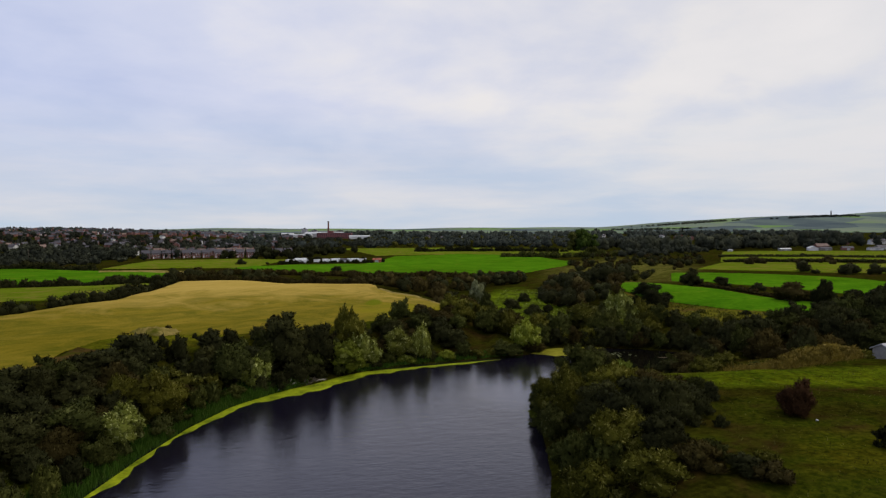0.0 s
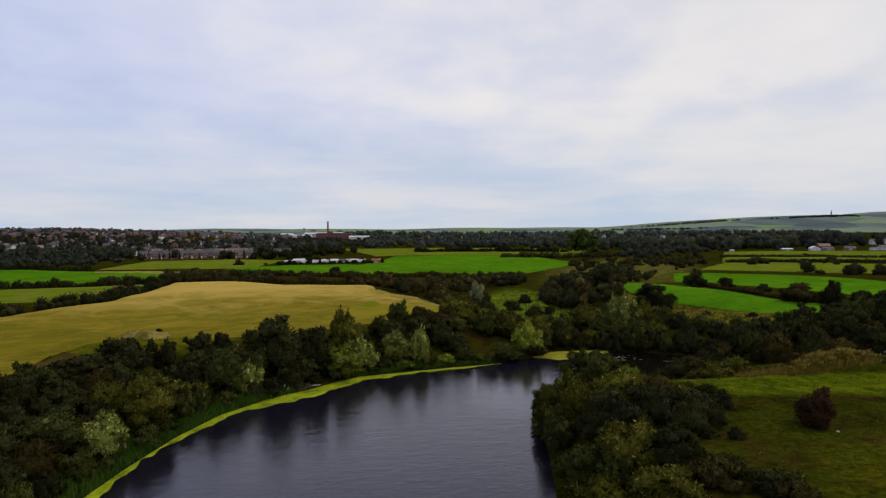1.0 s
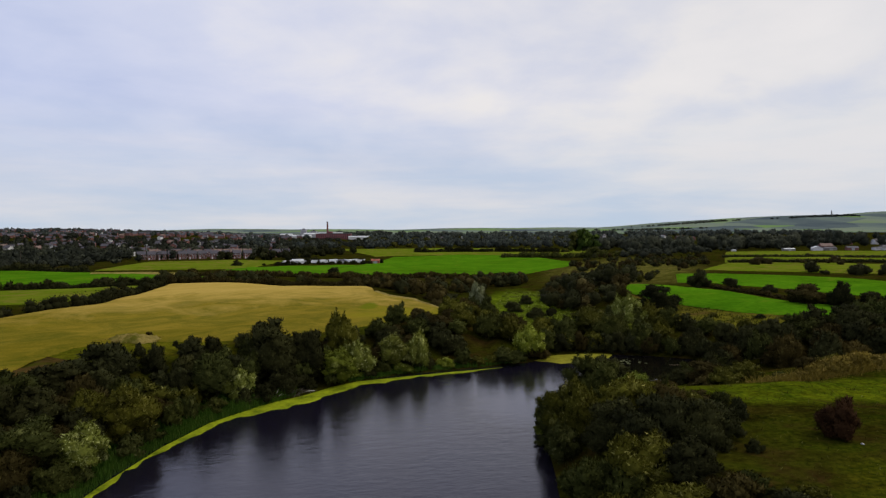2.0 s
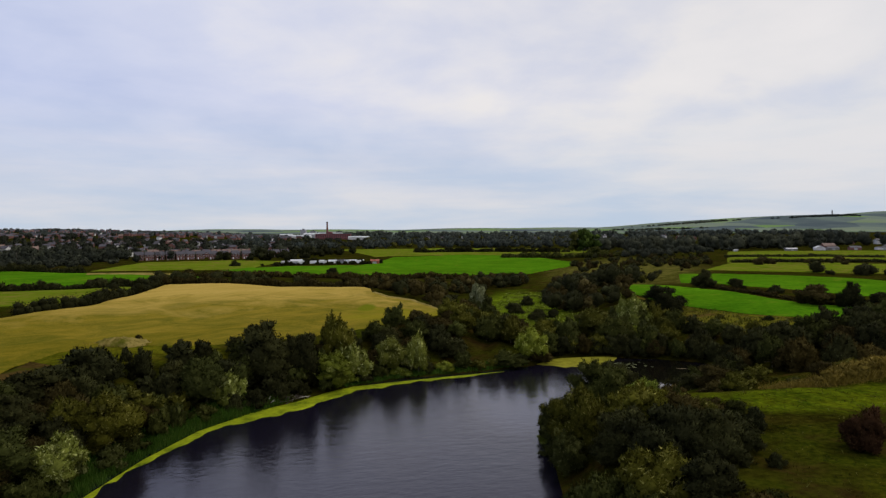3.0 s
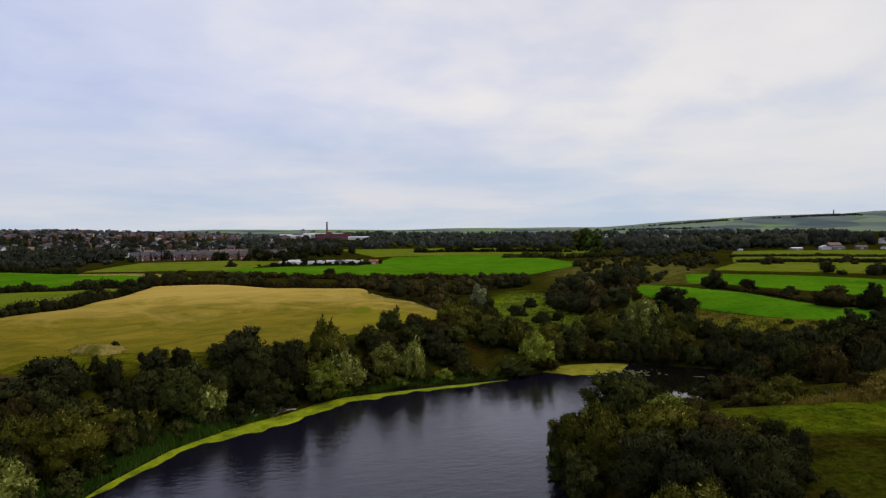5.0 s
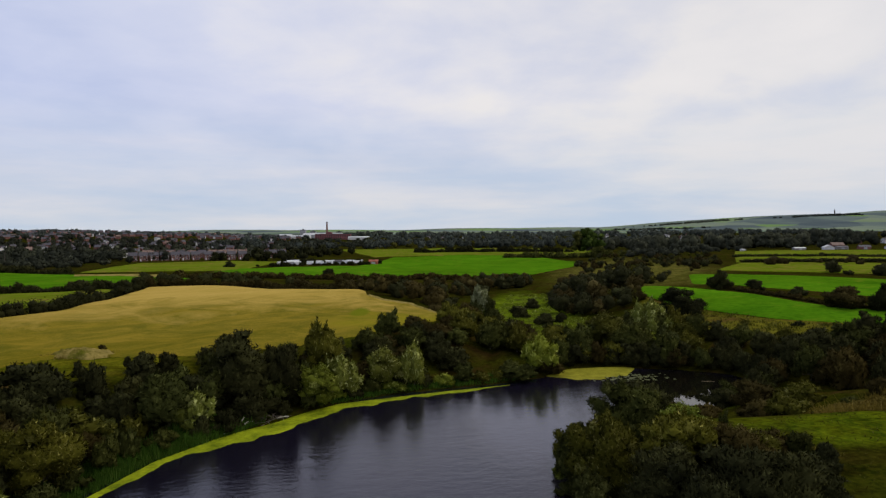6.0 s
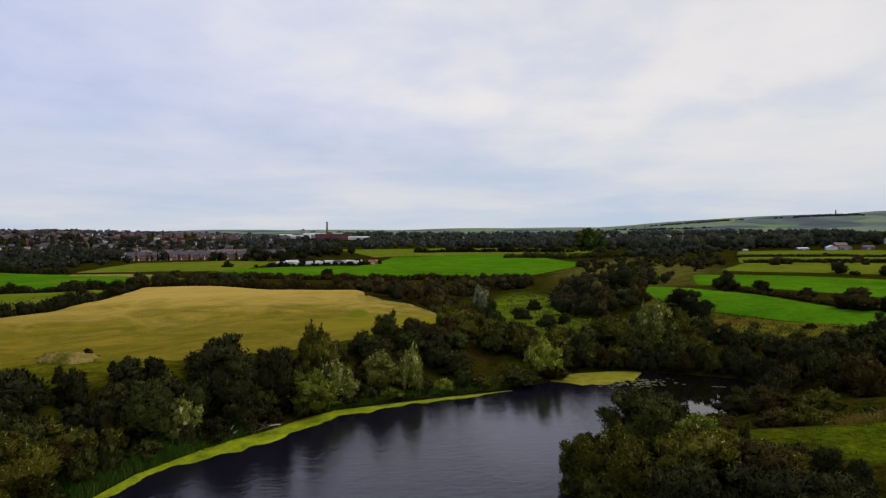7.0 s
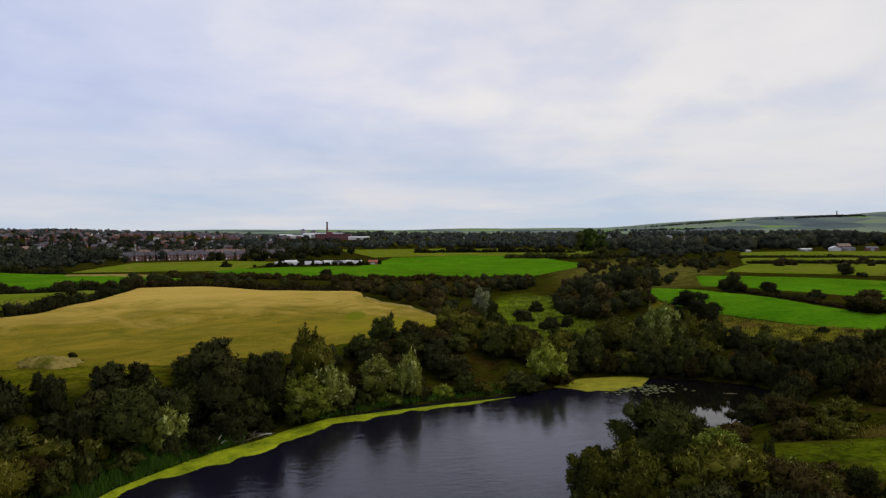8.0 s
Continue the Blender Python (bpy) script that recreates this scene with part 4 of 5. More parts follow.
wood([(26, 155), (56, 150), (60, 156), (56, 170), (48, 176), (38, 174), (26, 172)], 5.6, (3.6, 7.0), (2.6, 4.2), ["olive", "mid", "grey", "olive", "light", "grey", "mid"], "beside the pond's inlet", 5)
wood([(62, 146), (64, 126), (90, 118), (150, 120), (160, 134), (110, 142), (86, 146), (66, 148)], 6.0, (4.5, 7.5), (3.2, 4.8), ["dark", "dark", "brown", "mid"], "in the dark tree belt", 6)


def stuff(name, label, category, me):
    return tagged(part(name, me), label, category, kind="stuff")


def hedge(label, line, wide, tall, kind, size=0.5, gaps=0.0, seed=1, grown_out=1.0):
    """A clipped or overgrown hedge along a line: lobes of leaves in a row."""
    rng = np.random.default_rng(seed)
    run = float(np.hypot(*np.diff(np.array(line, float), axis=0).T).sum())
    n = max(4, int(run / (wide * 0.55)))
    p = resampled(line, n) + rng.normal(0, wide * 0.08, (n, 2))
    keep = rng.random(n) >= gaps
    p = p[keep]
    step = np.arange(n)[keep] * wide * 0.55
    wild = np.clip(1 + grown_out * (0.28 * np.sin(step / 9.0 + seed) + 0.22 * np.sin(step / 3.7 + 2 * seed) + rng.normal(0, 0.14, len(p))), 0.5, 1.7)
    bush = rng.random(len(p)) < min(0.10, 0.03 * wide) * grown_out          # a bush left to grow out
    wild = np.where(bush, wild * rng.uniform(1.25, 1.8, len(p)), wild)
    r = wide * rng.uniform(0.38, 0.56, len(p)) * np.sqrt(wild)
    lift_z = ground_z(p[:, 0], p[:, 1])
    top = tall * wild
    c = np.concatenate([np.c_[p, lift_z + r * 0.45], np.c_[p + rng.normal(0, wide * 0.16, p.shape), lift_z + np.maximum(top - r * 0.8, r * 0.5)]])
    r2 = np.r_[r, r * 0.8]
    q, facing = leaves_on(rng, c, r2, int(min(16000, len(r2) * (wide / size) ** 2 * 9)), size * 0.85, low=-50)
    me = leaf_mesh("hedge", q, LEAF[kind], core_of(c, r2, rng), facing)
    return tagged(part("hedge", me), label, "hedge")


hedge("tall overgrown dark hedge along the crop field", [(-152, 20), (-128, 100), (-112, 150), (-100, 187), (-106, 225), (-112, 254)], 4.0, 3.2, "dark", 0.36, 0.08, 1)
hedge("dark hedge behind the crop field", [(-112, 259), (-92, 269), (-60, 271), (-34, 244)], 3.6, 2.8, "brown", 0.45, 0.0, 2)
hedge("low dark hedge between meadow and pasture", [(-330, 238), (-190, 253), (-158, 259), (-118, 255)], 3.2, 2.6, "dark", 0.6, 0.05, 3)
hedge("low dark hedge in front of the wide meadow", [(-150, 369), (-98, 367), (-29, 371), (5, 374), (44, 385)], 4.0, 2.6, "brown", 0.8, 0.03, 4)
hedge("brown hedge bank between two meadows", [(98, 244), (101, 228), (104, 208), (108, 192), (121, 180), (160, 166)], 1.8, 0.9, "brown", 0.3, 0.1, 5)
hedge("dark hedge below the farm field", [(212, 462), (290, 434), (372, 386), (450, 350)], 3.2, 2.2, "dark", 0.7, 0.04, 6, 0.2)
hedge("dark hedge across the farm field", [(247, 546), (332, 507), (430, 451), (520, 400)], 3.2, 2.2, "dark", 0.7, 0.04, 7, 0.2)
hedge("dark hedge on the far side of a meadow", [(-450, 414), (-287, 430), (-230, 402)], 5.0, 3.6, "dark", 1.0, 0.1, 8)
hedge("dark hedge dividing far pasture", [(-30, 760), (60, 770), (150, 750)], 7.0, 5.0, "dark", 1.3, 0.15, 9)
hedge("low dark bushes in front of the yard", [(-140, 488), (-112, 494), (-96, 503), (-60, 516)], 3.0, 1.7, "dark", 0.6, 0.3, 12)
hedge("dark bushes between the yard sheds", [(-116, 520), (-100, 516), (-96, 522), (-66, 524), (-50, 536)], 5.0, 3.6, "dark", 0.7, 0.72, 13)
hedge("dark scrub hedge between two fields", [(60, 640), (110, 632), (190, 640)], 7.0, 5.0, "mid", 1.3, 0.2, 10)

# ---- the water's edge ----


def mat_of_algae(label, outer, inner, n, seed, material=ALGAE):
    """A mat of floating weed with a ragged edge, a few centimetres thick."""
    rng = np.random.default_rng(seed)
    a, b = resampled(outer, n), resampled(inner, n)
    s = np.arange(n)
    wave = 0.5 * np.sin(s * 0.13 + seed) + 0.4 * np.sin(s * 0.37 + 2 * np.sin(s * 0.09)) + 0.12 * np.sin(s * 0.8 + seed) + rng.normal(0, 0.05, n)
    a = a + (a - b) / np.maximum(np.hypot(*(a - b).T), 0.2)[:, None] * wave[:, None]
    a = b + (a - b) * np.clip(np.minimum(s + 1, n - s) / (0.16 * n), 0.05, 1)[:, None] ** 0.6      # the mat runs out at its ends
    rows = [(a, -0.02), (a * 0.97 + b * 0.03, 0.10), (a * 0.6 + b * 0.4, 0.13), (b, 0.12)]
    v = np.concatenate([np.c_[p, np.full(n, z)] for p, z in rows])
    f = [(k * n + i, k * n + i + 1, (k + 1) * n + i + 1, (k + 1) * n + i) for k in range(3) for i in range(n - 1)]
    return tagged(part("algae_mat", mesh_of("algae_mat", v, f, material)), label, "pond weed", kind="stuff")


mat_of_algae("bright yellow-green duckweed along the pond bank",
             [(-40.9, 55), (-39.4, 67), (-38.9, 78), (-37.9, 90), (-34.4, 101), (-28.0, 108.8), (-21.0, 115.0), (-15.4, 125.0), (-6, 129.6), (8, 135.6), (13, 137.5)],
             [(-41.6, 55), (-40.3, 67), (-39.8, 79), (-38.5, 91.2), (-35.8, 102.2), (-30.4, 111.7), (-25.1, 119.5), (-20.5, 123.5), (-16.6, 127.4), (-6.4, 131.6), (1, 134.6), (7.8, 137.0), (13, 138.8)], 260, 2)
mat_of_algae("yellow-green weed and mud at the inlet", [(23.5, 142.2), (27, 141.8), (31, 143), (36, 144.6), (39, 147)], [(20, 146), (24.5, 153), (30, 154.6), (36, 155), (40, 151.5)], 90, 3, WEED)


def lily_pads(label, spots, seed):
    """Floating leaves, each a flat notched disc."""
    rng = np.random.default_rng(seed)
    v, f = [], []
    for x, y in spots:
        k, size, turn = len(v), rng.uniform(0.15, 0.42), rng.uniform(0, 6.28)
        ring = [(x + math.cos(turn + a) * size * rng.uniform(0.85, 1.1), y + math.sin(turn + a) * size, 0.075 + rng.uniform(0, 0.02)) for a in np.linspace(0.25, 6.03, 9)]
        v += [(x, y, 0.08)] + ring + [(px, py, 0.055) for px, py, _ in ring]
        f += [(k, k + 1 + n, k + 2 + n) for n in range(8)] + [(k + 1 + n, k + 10 + n, k + 11 + n, k + 2 + n) for n in range(8)]
    return stuff("lily_pads", label, "water lilies", mesh_of("lily_pads", v, f, LILY))


lily_pads("floating lily leaves at the mouth of the inlet", np.array([(random.Random(n).gauss(36.5, 3.6), random.Random(n + 500).gauss(143.2, 1.7)) for n in range(120)]), 4)


def blades(name, label, places, tall, material, width=0.05, seed=1, lean=0.18):
    """Reeds or grass: many narrow leaning blades."""
    rng = np.random.default_rng(seed)
    n = len(places)
    z = ground_z(places[:, 0], places[:, 1]) - 0.1
    a = rng.uniform(0, 2 * np.pi, n)
    swell = 0.5 + 0.5 * np.sin(places[:, 0] * 1.7 + 1.3 * np.sin(places[:, 1] * 1.1)) * np.sin(places[:, 1] * 2.1 + places[:, 0] * 0.6)
    h = tall * rng.uniform(0.55, 1.2, n) * (0.45 + 0.85 * swell)
    side = np.c_[np.cos(a), np.sin(a), 0 * a] * (width * rng.uniform(0.7, 1.4, n))[:, None]
    tip = np.c_[rng.normal(0, lean, (n, 2)) * h[:, None], h]
    foot = np.c_[places, z]
    q = np.stack([foot - side, foot + side, foot + tip * 0.75 + side * 0.7, foot + tip], 1)
    return stuff(name, label, "reeds", leaf_mesh(name, q, material))


def strewn(poly, count, seed, clump=0.0):
    rng = np.random.default_rng(seed)
    poly = [tuple(p) for p in poly]
    lo, hi = np.min(poly, 0), np.max(poly, 0)
    out = []
    while len(out) < count:
        p = rng.uniform(lo, hi)
        if inside(poly, *p):
            if clump:
                out += [tuple(p + rng.normal(0, clump, 2)) for _ in range(12)]
            else:
                out.append(tuple(p))
    return np.array(out[:count])


blades("reed_bed", "dense green reeds at the foot of the bank",
       strewn([(-45, 55), (-40.6, 55), (-39.9, 79), (-38.6, 91), (-35.9, 102), (-30.6, 110.5), (-26, 117), (-29, 119), (-34, 115), (-39, 107), (-43, 95), (-45, 82)], 16000, 1), 1.4, REED, 0.05, 1)
blades("reed_bed", "low green reeds under the willows", strewn([(-18, 127), (-7, 134), (8, 139), (19, 144), (17, 147), (6, 142), (-9, 137), (-20, 130)], 4000, 2), 0.9, REED, 0.06, 2)
blades("reed_bed", "pale golden dry reeds at the edge of the grass", strewn([(46, 98.8), (59, 100.4), (71, 106.4), (75, 111), (66, 110), (58, 105), (47, 103)], 9000, 3, 0.7), 1.6, STRAW, 0.03, 3, 0.4)
blades("grass_tuft", "scattered coarse grass tufts on the grassy point", strewn([(30, 40), (70, 40), (85, 100), (46, 100), (36, 92), (30, 66)], 6000, 4), 0.16, LEAF["mid"], 0.06, 4, 0.8)
blades("grass_tuft", "brown dead grass stems on the grassy point", strewn([(30, 40), (70, 40), (85, 100), (46, 100), (36, 92), (30, 66)], 5000, 8, 0.8), 0.35, LEAF["olive"], 0.05, 8, 0.6)
blades("grass_tuft", "tall yellowed grass below the green meadow", strewn([(57, 190), (62, 158), (80, 150), (112, 147), (108, 158), (82, 174), (72, 196)], 9000, 6, 0.8), 0.8, LEAF["olive"], 0.10, 6, 0.4)
blades("grass_tuft", "coarse grass tufts over the valley floor", strewn([(10, 175), (40, 176), (46, 230), (50, 290), (30, 290), (16, 220)], 6000, 5, 0.6), 0.6, LEAF["light"], 0.14, 5, 0.5)
field("bare_track", "tan bare track beside the meadow", DRYBANK, [(-212, 374), (-170, 374), (-148, 367)], [(-222, 392), (-178, 397), (-150, 386)], 40, 10, 0.3, 1.0)
field("bracken_bank", "brown bracken between crop field and thicket", BRACKEN, [(-59, 84), (-56, 95), (-53, 107)], [(-65.0, 84), (-66, 98), (-70, 116)], 60, 20, 0.35, 1.0)


def mound(label, x, y, rx, ry, tall, turn, seed):
    """A low uneven bank of dry earth and grass that runs out into the ground."""
    rng = np.random.default_rng(seed)
    r, a = np.meshgrid(np.linspace(0, 1, 14), np.linspace(0, 2 * np.pi, 48, endpoint=False))
    rim = 1 + 0.22 * np.sin(2 * a + seed) + 0.14 * np.sin(5 * a + 1) + 0.08 * np.sin(9 * a)
    lx, ly = r * rim * rx * np.cos(a), r * rim * ry * np.sin(a)
    c, s = math.cos(radians(turn)), math.sin(radians(turn))
    px, py = x + lx * c - ly * s, y + lx * s + ly * c
    pz = ground_z(px, py) + 0.35 - 0.9 * r**6 + tall * (1 - r**2) ** 1.5 + rng.normal(0, 0.16, r.shape) * (r > 0.01)
    ids = np.arange(r.size).reshape(r.shape)
    nxt = np.roll(ids, -1, 0)
    faces = np.stack([ids[:, :-1], ids[:, 1:], nxt[:, 1:], nxt[:, :-1]], -1).reshape(-1, 4)
    me = mesh_of("bank", np.stack([px, py, pz], -1).reshape(-1, 3), faces, DRYBANK)
    me.shade_smooth()
    return tagged(part("bank", me), label, "bank", kind="structure")


mound("pale dry bank of earth and straw beside the crop field", -62.9, 132.8, 5.4, 3.4, 1.0, 12, 3)
blades("grass_tuft", "straw-coloured grass on the dry bank", strewn([(-70, 131), (-64, 130), (-57, 133), (-58, 137), (-66, 138)], 1600, 7, 0.6), 0.5, STRAW, 0.06, 7, 0.5)
field("grass_margin", "pale dry grass margin along the crop field", DRYBANK, [(-23.8, 217.5), (-17.7, 211), (-9.8, 210.5), (-4.6, 203), (-0.6, 191.5)], [(-22.5, 219), (-17, 213), (-9, 212.6), (-2.8, 205), (1.2, 192.5)], 60, 6, 0.25, 0.6)


def far_wood(label, spots, tall, wide, kind, seed, n_leaf=110, leaf=0.22):
    """A far wood: many crowns of uneven boughs in one sheet of leaves."""
    rng = np.random.default_rng(seed)
    quads, ways, cv, cf, cn, base = [], [], [], [], [], 0
    for x, y in spots:
        if -0.27 < x / y < -0.12 and 930 < y < 1450 and tall[1] > 7:      # only low trees in front of the mill
            continue
        h, w = rng.uniform(*tall), rng.uniform(*wide)
        z = float(ground_z(x, y))
        k = 12 if leaf < 0.13 else 6
        a, d = rng.uniform(0, 2 * np.pi, k), w * rng.uniform(0.15, 0.72, k)
        rise = rng.uniform(0.22, 0.86, k)
        c = np.c_[x + np.cos(a) * d * (1.1 - 0.6 * rise), y + np.sin(a) * d * (1.1 - 0.6 * rise), z + h * rise]
        r = np.minimum(w * rng.uniform(0.28, 0.48, k), h * 0.42)
        c[0], r[0] = (x, y, z + h * 0.42), min(w * 0.5, h * 0.42)
        q, facing = leaves_on(rng, c, r, int(n_leaf * 1.25), w * leaf * 0.85, low=-99, slim=0.42, heart=(x, y, z + h * 0.3))
        quads.append(q), ways.append(facing)
        v, f, out = core_of(c, r, rng, 1.0, 0.86, (x, y, z + h * 0.3))
        cv.append(v), cf.append(f + base), cn.append(out)
        base += len(v)
    me = leaf_mesh("woodland", np.concatenate(quads), LEAF[kind], (np.concatenate(cv), np.concatenate(cf), np.concatenate(cn)), np.concatenate(ways))
    return stuff("woodland", label, "woodland", me)


COPSE = [(-26, 232), (-22, 221), (-14, 216), (-4, 209), (4, 193), (8, 200), (3, 235), (15, 290), (42, 322), (50, 346), (30, 352), (0, 312), (-22, 272)]
far_wood("dark brown thorn copse beyond the crop field", strewn(COPSE, 56, 41), (2, 6.5), (2.0, 5.0), "brown", 41, 420, 0.10)
far_wood("dark green thorn copse beyond the crop field", strewn(COPSE, 34, 42), (2.5, 7), (2.2, 5.0), "dark", 42, 420, 0.10)
COPSE_EAST = [(36, 224), (52, 206), (59, 208), (63, 218), (68, 250), (80, 262), (88, 320), (70, 330), (50, 290)]
far_wood("dark copse beside the green meadow", strewn(COPSE_EAST, 46, 43), (4, 9), (2.6, 5.4), "dark", 43, 420, 0.10)
far_wood("brown thorns in the copse by the meadow", strewn(COPSE_EAST, 34, 44), (3, 8), (2.2, 5.2), "brown", 44, 420, 0.10)
BEHIND = [(-150, 260), (-112, 260), (-60, 274), (-58, 284), (-110, 292), (-150, 284)]
far_wood("dark trees behind the crop field", strewn(BEHIND, 22, 45), (2.5, 5.5), (3.0, 5.0), "dark", 45, 420, 0.10)
SCRUB = [(86, 300), (150, 366), (205, 470), (245, 600), (160, 640), (110, 540), (90, 420)]
far_wood("low brown scrub in rough grass", strewn(SCRUB, 62, 46), (1.5, 5), (1.5, 6.0), "brown", 46, 200, 0.14)
far_wood("low olive scrub in rough grass", strewn(SCRUB, 50, 47), (1, 3.5), (1.5, 5.0), "olive", 47, 200, 0.14)
far_wood("dark thorn bushes in rough grass", strewn(SCRUB, 55, 48), (2, 6), (2, 6.0), "dark", 48, 200, 0.14)
far_wood("dark bushes along a hedge line", strewn([(172, 318), (300, 270), (330, 292), (262, 330), (200, 340)], 34, 49), (2, 6), (2.5, 6), "dark", 49, 300, 0.11)
far_wood("brown bushes between the pastures", strewn([(180, 352), (320, 310), (400, 380), (330, 430), (215, 465)], 34, 56), (1.5, 5), (2, 5), "brown", 56, 240, 0.11)
far_wood("dark woods across the valley", strewn([(-330, 820), (-140, 900), (0, 950), (150, 910), (330, 860), (420, 1250), (-400, 1250)], 330, 21), (8, 13), (5, 9), "hazed", 21)
far_wood("mixed green woods across the valley", strewn([(-300, 860), (150, 930), (400, 1000), (500, 1700), (-100, 1700), (-420, 1300)], 260, 22), (8, 13), (6, 10), "hazed", 22, 90)
far_wood("brownish autumn trees in the far woods", strewn([(-200, 900), (200, 900), (420, 1500), (-300, 1500)], 70, 23), (7, 11), (6, 9), "olive", 23, 90)
far_wood("tall dark trees behind the rough pasture", strewn([(175, 770), (260, 700), (420, 700), (470, 860), (420, 900), (200, 860)], 85, 24), (11, 20), (8, 13), "town", 24, 260, 0.11)
far_wood("tall green poplars at the end of the meadow", strewn([(150, 680), (176, 680), (182, 715), (156, 720)], 12, 25), (26, 33), (6, 9), "poplar", 25, 220, 0.14)
far_wood("tall mid-green poplars at the end of the meadow", strewn([(142, 690), (160, 690), (166, 715), (150, 720)], 8, 55), (24, 31), (6, 9), "mid", 55, 220, 0.14)
far_wood("dark trees around the farm", strewn([(430, 720), (640, 680), (1100, 900), (1000, 1300), (520, 1000)], 110, 26), (9, 21), (8, 14), "town", 26, 230, 0.11)
far_wood("dark trees in front of the houses", strewn([(-520, 430), (-330, 450), (-255, 560), (-230, 600), (-330, 640), (-640, 560)], 130, 27), (6, 11), (5, 8), "town", 27)
far_wood("dark garden trees beside the terraces", strewn([(-420, 560), (-300, 610), (-170, 640), (-150, 760), (-420, 820), (-620, 760)], 130, 50), (5, 10), (4, 7), "town", 50)
far_wood("garden trees among the houses", strewn([(-340, 650), (-160, 700), (-150, 900), (-700, 1300), (-1200, 1300), (-800, 700)], 380, 28), (7, 13), (5, 9), "town", 28)
far_wood("dark trees behind the rough pasture", strewn([(190, 560), (250, 610), (330, 640), (340, 690), (230, 720), (175, 660)], 46, 58), (3, 9), (4, 8), "town", 58, 150, 0.14)
far_wood("brown thorns at the corner of the crop field", strewn([(-36, 250), (-27, 231), (-20, 223), (-11, 228), (-22, 268), (-42, 280)], 26, 59), (1.8, 4.5), (1.8, 3.6), "brown", 59, 300, 0.10)
far_wood("dark trees between the fields and the houses", strewn([(-345, 440), (-272, 466), (-266, 515), (-345, 530)], 44, 60), (3, 6), (4, 7), "town", 60)
far_wood("low trees in front of the mill", strewn([(-255, 950), (-118, 950), (-160, 1370), (-370, 1370)], 150, 57), (3, 6), (5, 9), "town", 57)
far_wood("garden trees on the town's skyline", strewn([(-700, 1300), (-250, 1250), (-400, 1900), (-1500, 1900), (-1250, 1400)], 340, 29), (6, 12), (6, 10), "hazed", 29, 60)
far_wood("dark wood along the horizon", strewn([(-300, 1700), (900, 1400), (1400, 2200), (-400, 2300)], 240, 30), (10, 16), (12, 20), "hazed", 30, 80)
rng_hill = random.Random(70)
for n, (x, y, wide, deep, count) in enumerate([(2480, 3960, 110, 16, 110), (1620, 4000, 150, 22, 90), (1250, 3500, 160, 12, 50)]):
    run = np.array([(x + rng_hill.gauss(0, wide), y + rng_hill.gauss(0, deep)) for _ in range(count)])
    far_wood("dark plantation on the hillside", run, (5, 10), (14, 26), "hazed", 70 + n, 60)
far_wood("scattered trees at the edge of the houses", strewn([(-210, 560), (-120, 560), (-100, 720), (-200, 760)], 40, 31), (6, 11), (5, 8), "dark", 31)

# ---- buildings ----


def house_meshes(wide, deep, eaves, ridge, wall, roof):
    """Meshes of a plain gabled house: wall, roof, chimney, window, door."""
    w, d = wide / 2, deep / 2
    v = [(-w, -d, -1), (w, -d, -1), (w, d, -1), (-w, d, -1), (-w, -d, eaves), (w, -d, eaves), (w, d, eaves), (-w, d, eaves), (-w, 0, ridge), (w, 0, ridge)]
    f = [(0, 1, 5, 4), (2, 3, 7, 6), (1, 2, 6, 9, 5), (3, 0, 4, 8, 7), (4, 5, 9, 8), (6, 7, 8, 9)]
    walls = mesh_of("wall", v, f, wall)
    over, thick = 0.35, 0.18
    slope = (ridge - eaves) / d
    rv, rf = [], []
    for s in (-1, 1):
        k = len(rv)
        low = eaves - slope * over
        rv += [(-w - over, s * (d + over), low + 0.05), (w + over, s * (d + over), low + 0.05), (w + over, 0, ridge + 0.05), (-w - over, 0, ridge + 0.05)]
        rv += [(a, b, c + thick) for a, b, c in rv[k:k + 4]]
        rf += [(k, k + 1, k + 2, k + 3), (k + 4, k + 7, k + 6, k + 5), (k, k + 4, k + 5, k + 1), (k + 1, k + 5, k + 6, k + 2), (k + 3, k + 2, k + 6, k + 7), (k, k + 3, k + 7, k + 4)]
    return walls, mesh_of("roof", rv, rf, roof), blocks("chimney", BRICK, ((w - 0.9, -0.4, ridge - 0.8), (w - 0.2, 0.4, ridge + 1.1)))


WINDOW_ME = blocks("window", PANE, ((-0.55, -0.06, 0), (0.55, 0.06, 1.2)))
SILL_ME = blocks("window_frame", PAINT, ((-0.65, -0.09, -0.1), (0.65, -0.02, 0.0)), ((-0.65, -0.09, 1.2), (0.65, -0.02, 1.3)), ((-0.65, -0.09, 0), (-0.55, -0.02, 1.2)), ((0.55, -0.09, 0), (0.65, -0.02, 1.2)), ((-0.03, -0.09, 0), (0.03, -0.02, 1.2)))
DOOR_ME = blocks("door", PAINT, ((-0.45, -0.07, 0), (0.45, 0.05, 2.05)))
HOUSES = {
    "brick": (house_meshes(7.5, 8.0, 5.2, 8.0, BRICK, SLATE), "red brick house with a grey slate roof", 7.5),
    "white": (house_meshes(8.5, 8.0, 5.0, 7.8, RENDER, SLATE), "white rendered house with a grey roof", 8.5),
    "brown": (house_meshes(8.0, 8.0, 5.0, 7.8, BRICK, TILE), "red brick house with a brown tiled roof", 8.0),
    "long": (house_meshes(15.0, 8.5, 5.0, 8.0, BRICK, SLATE), "pair of red brick houses with one slate roof", 15.0),
}


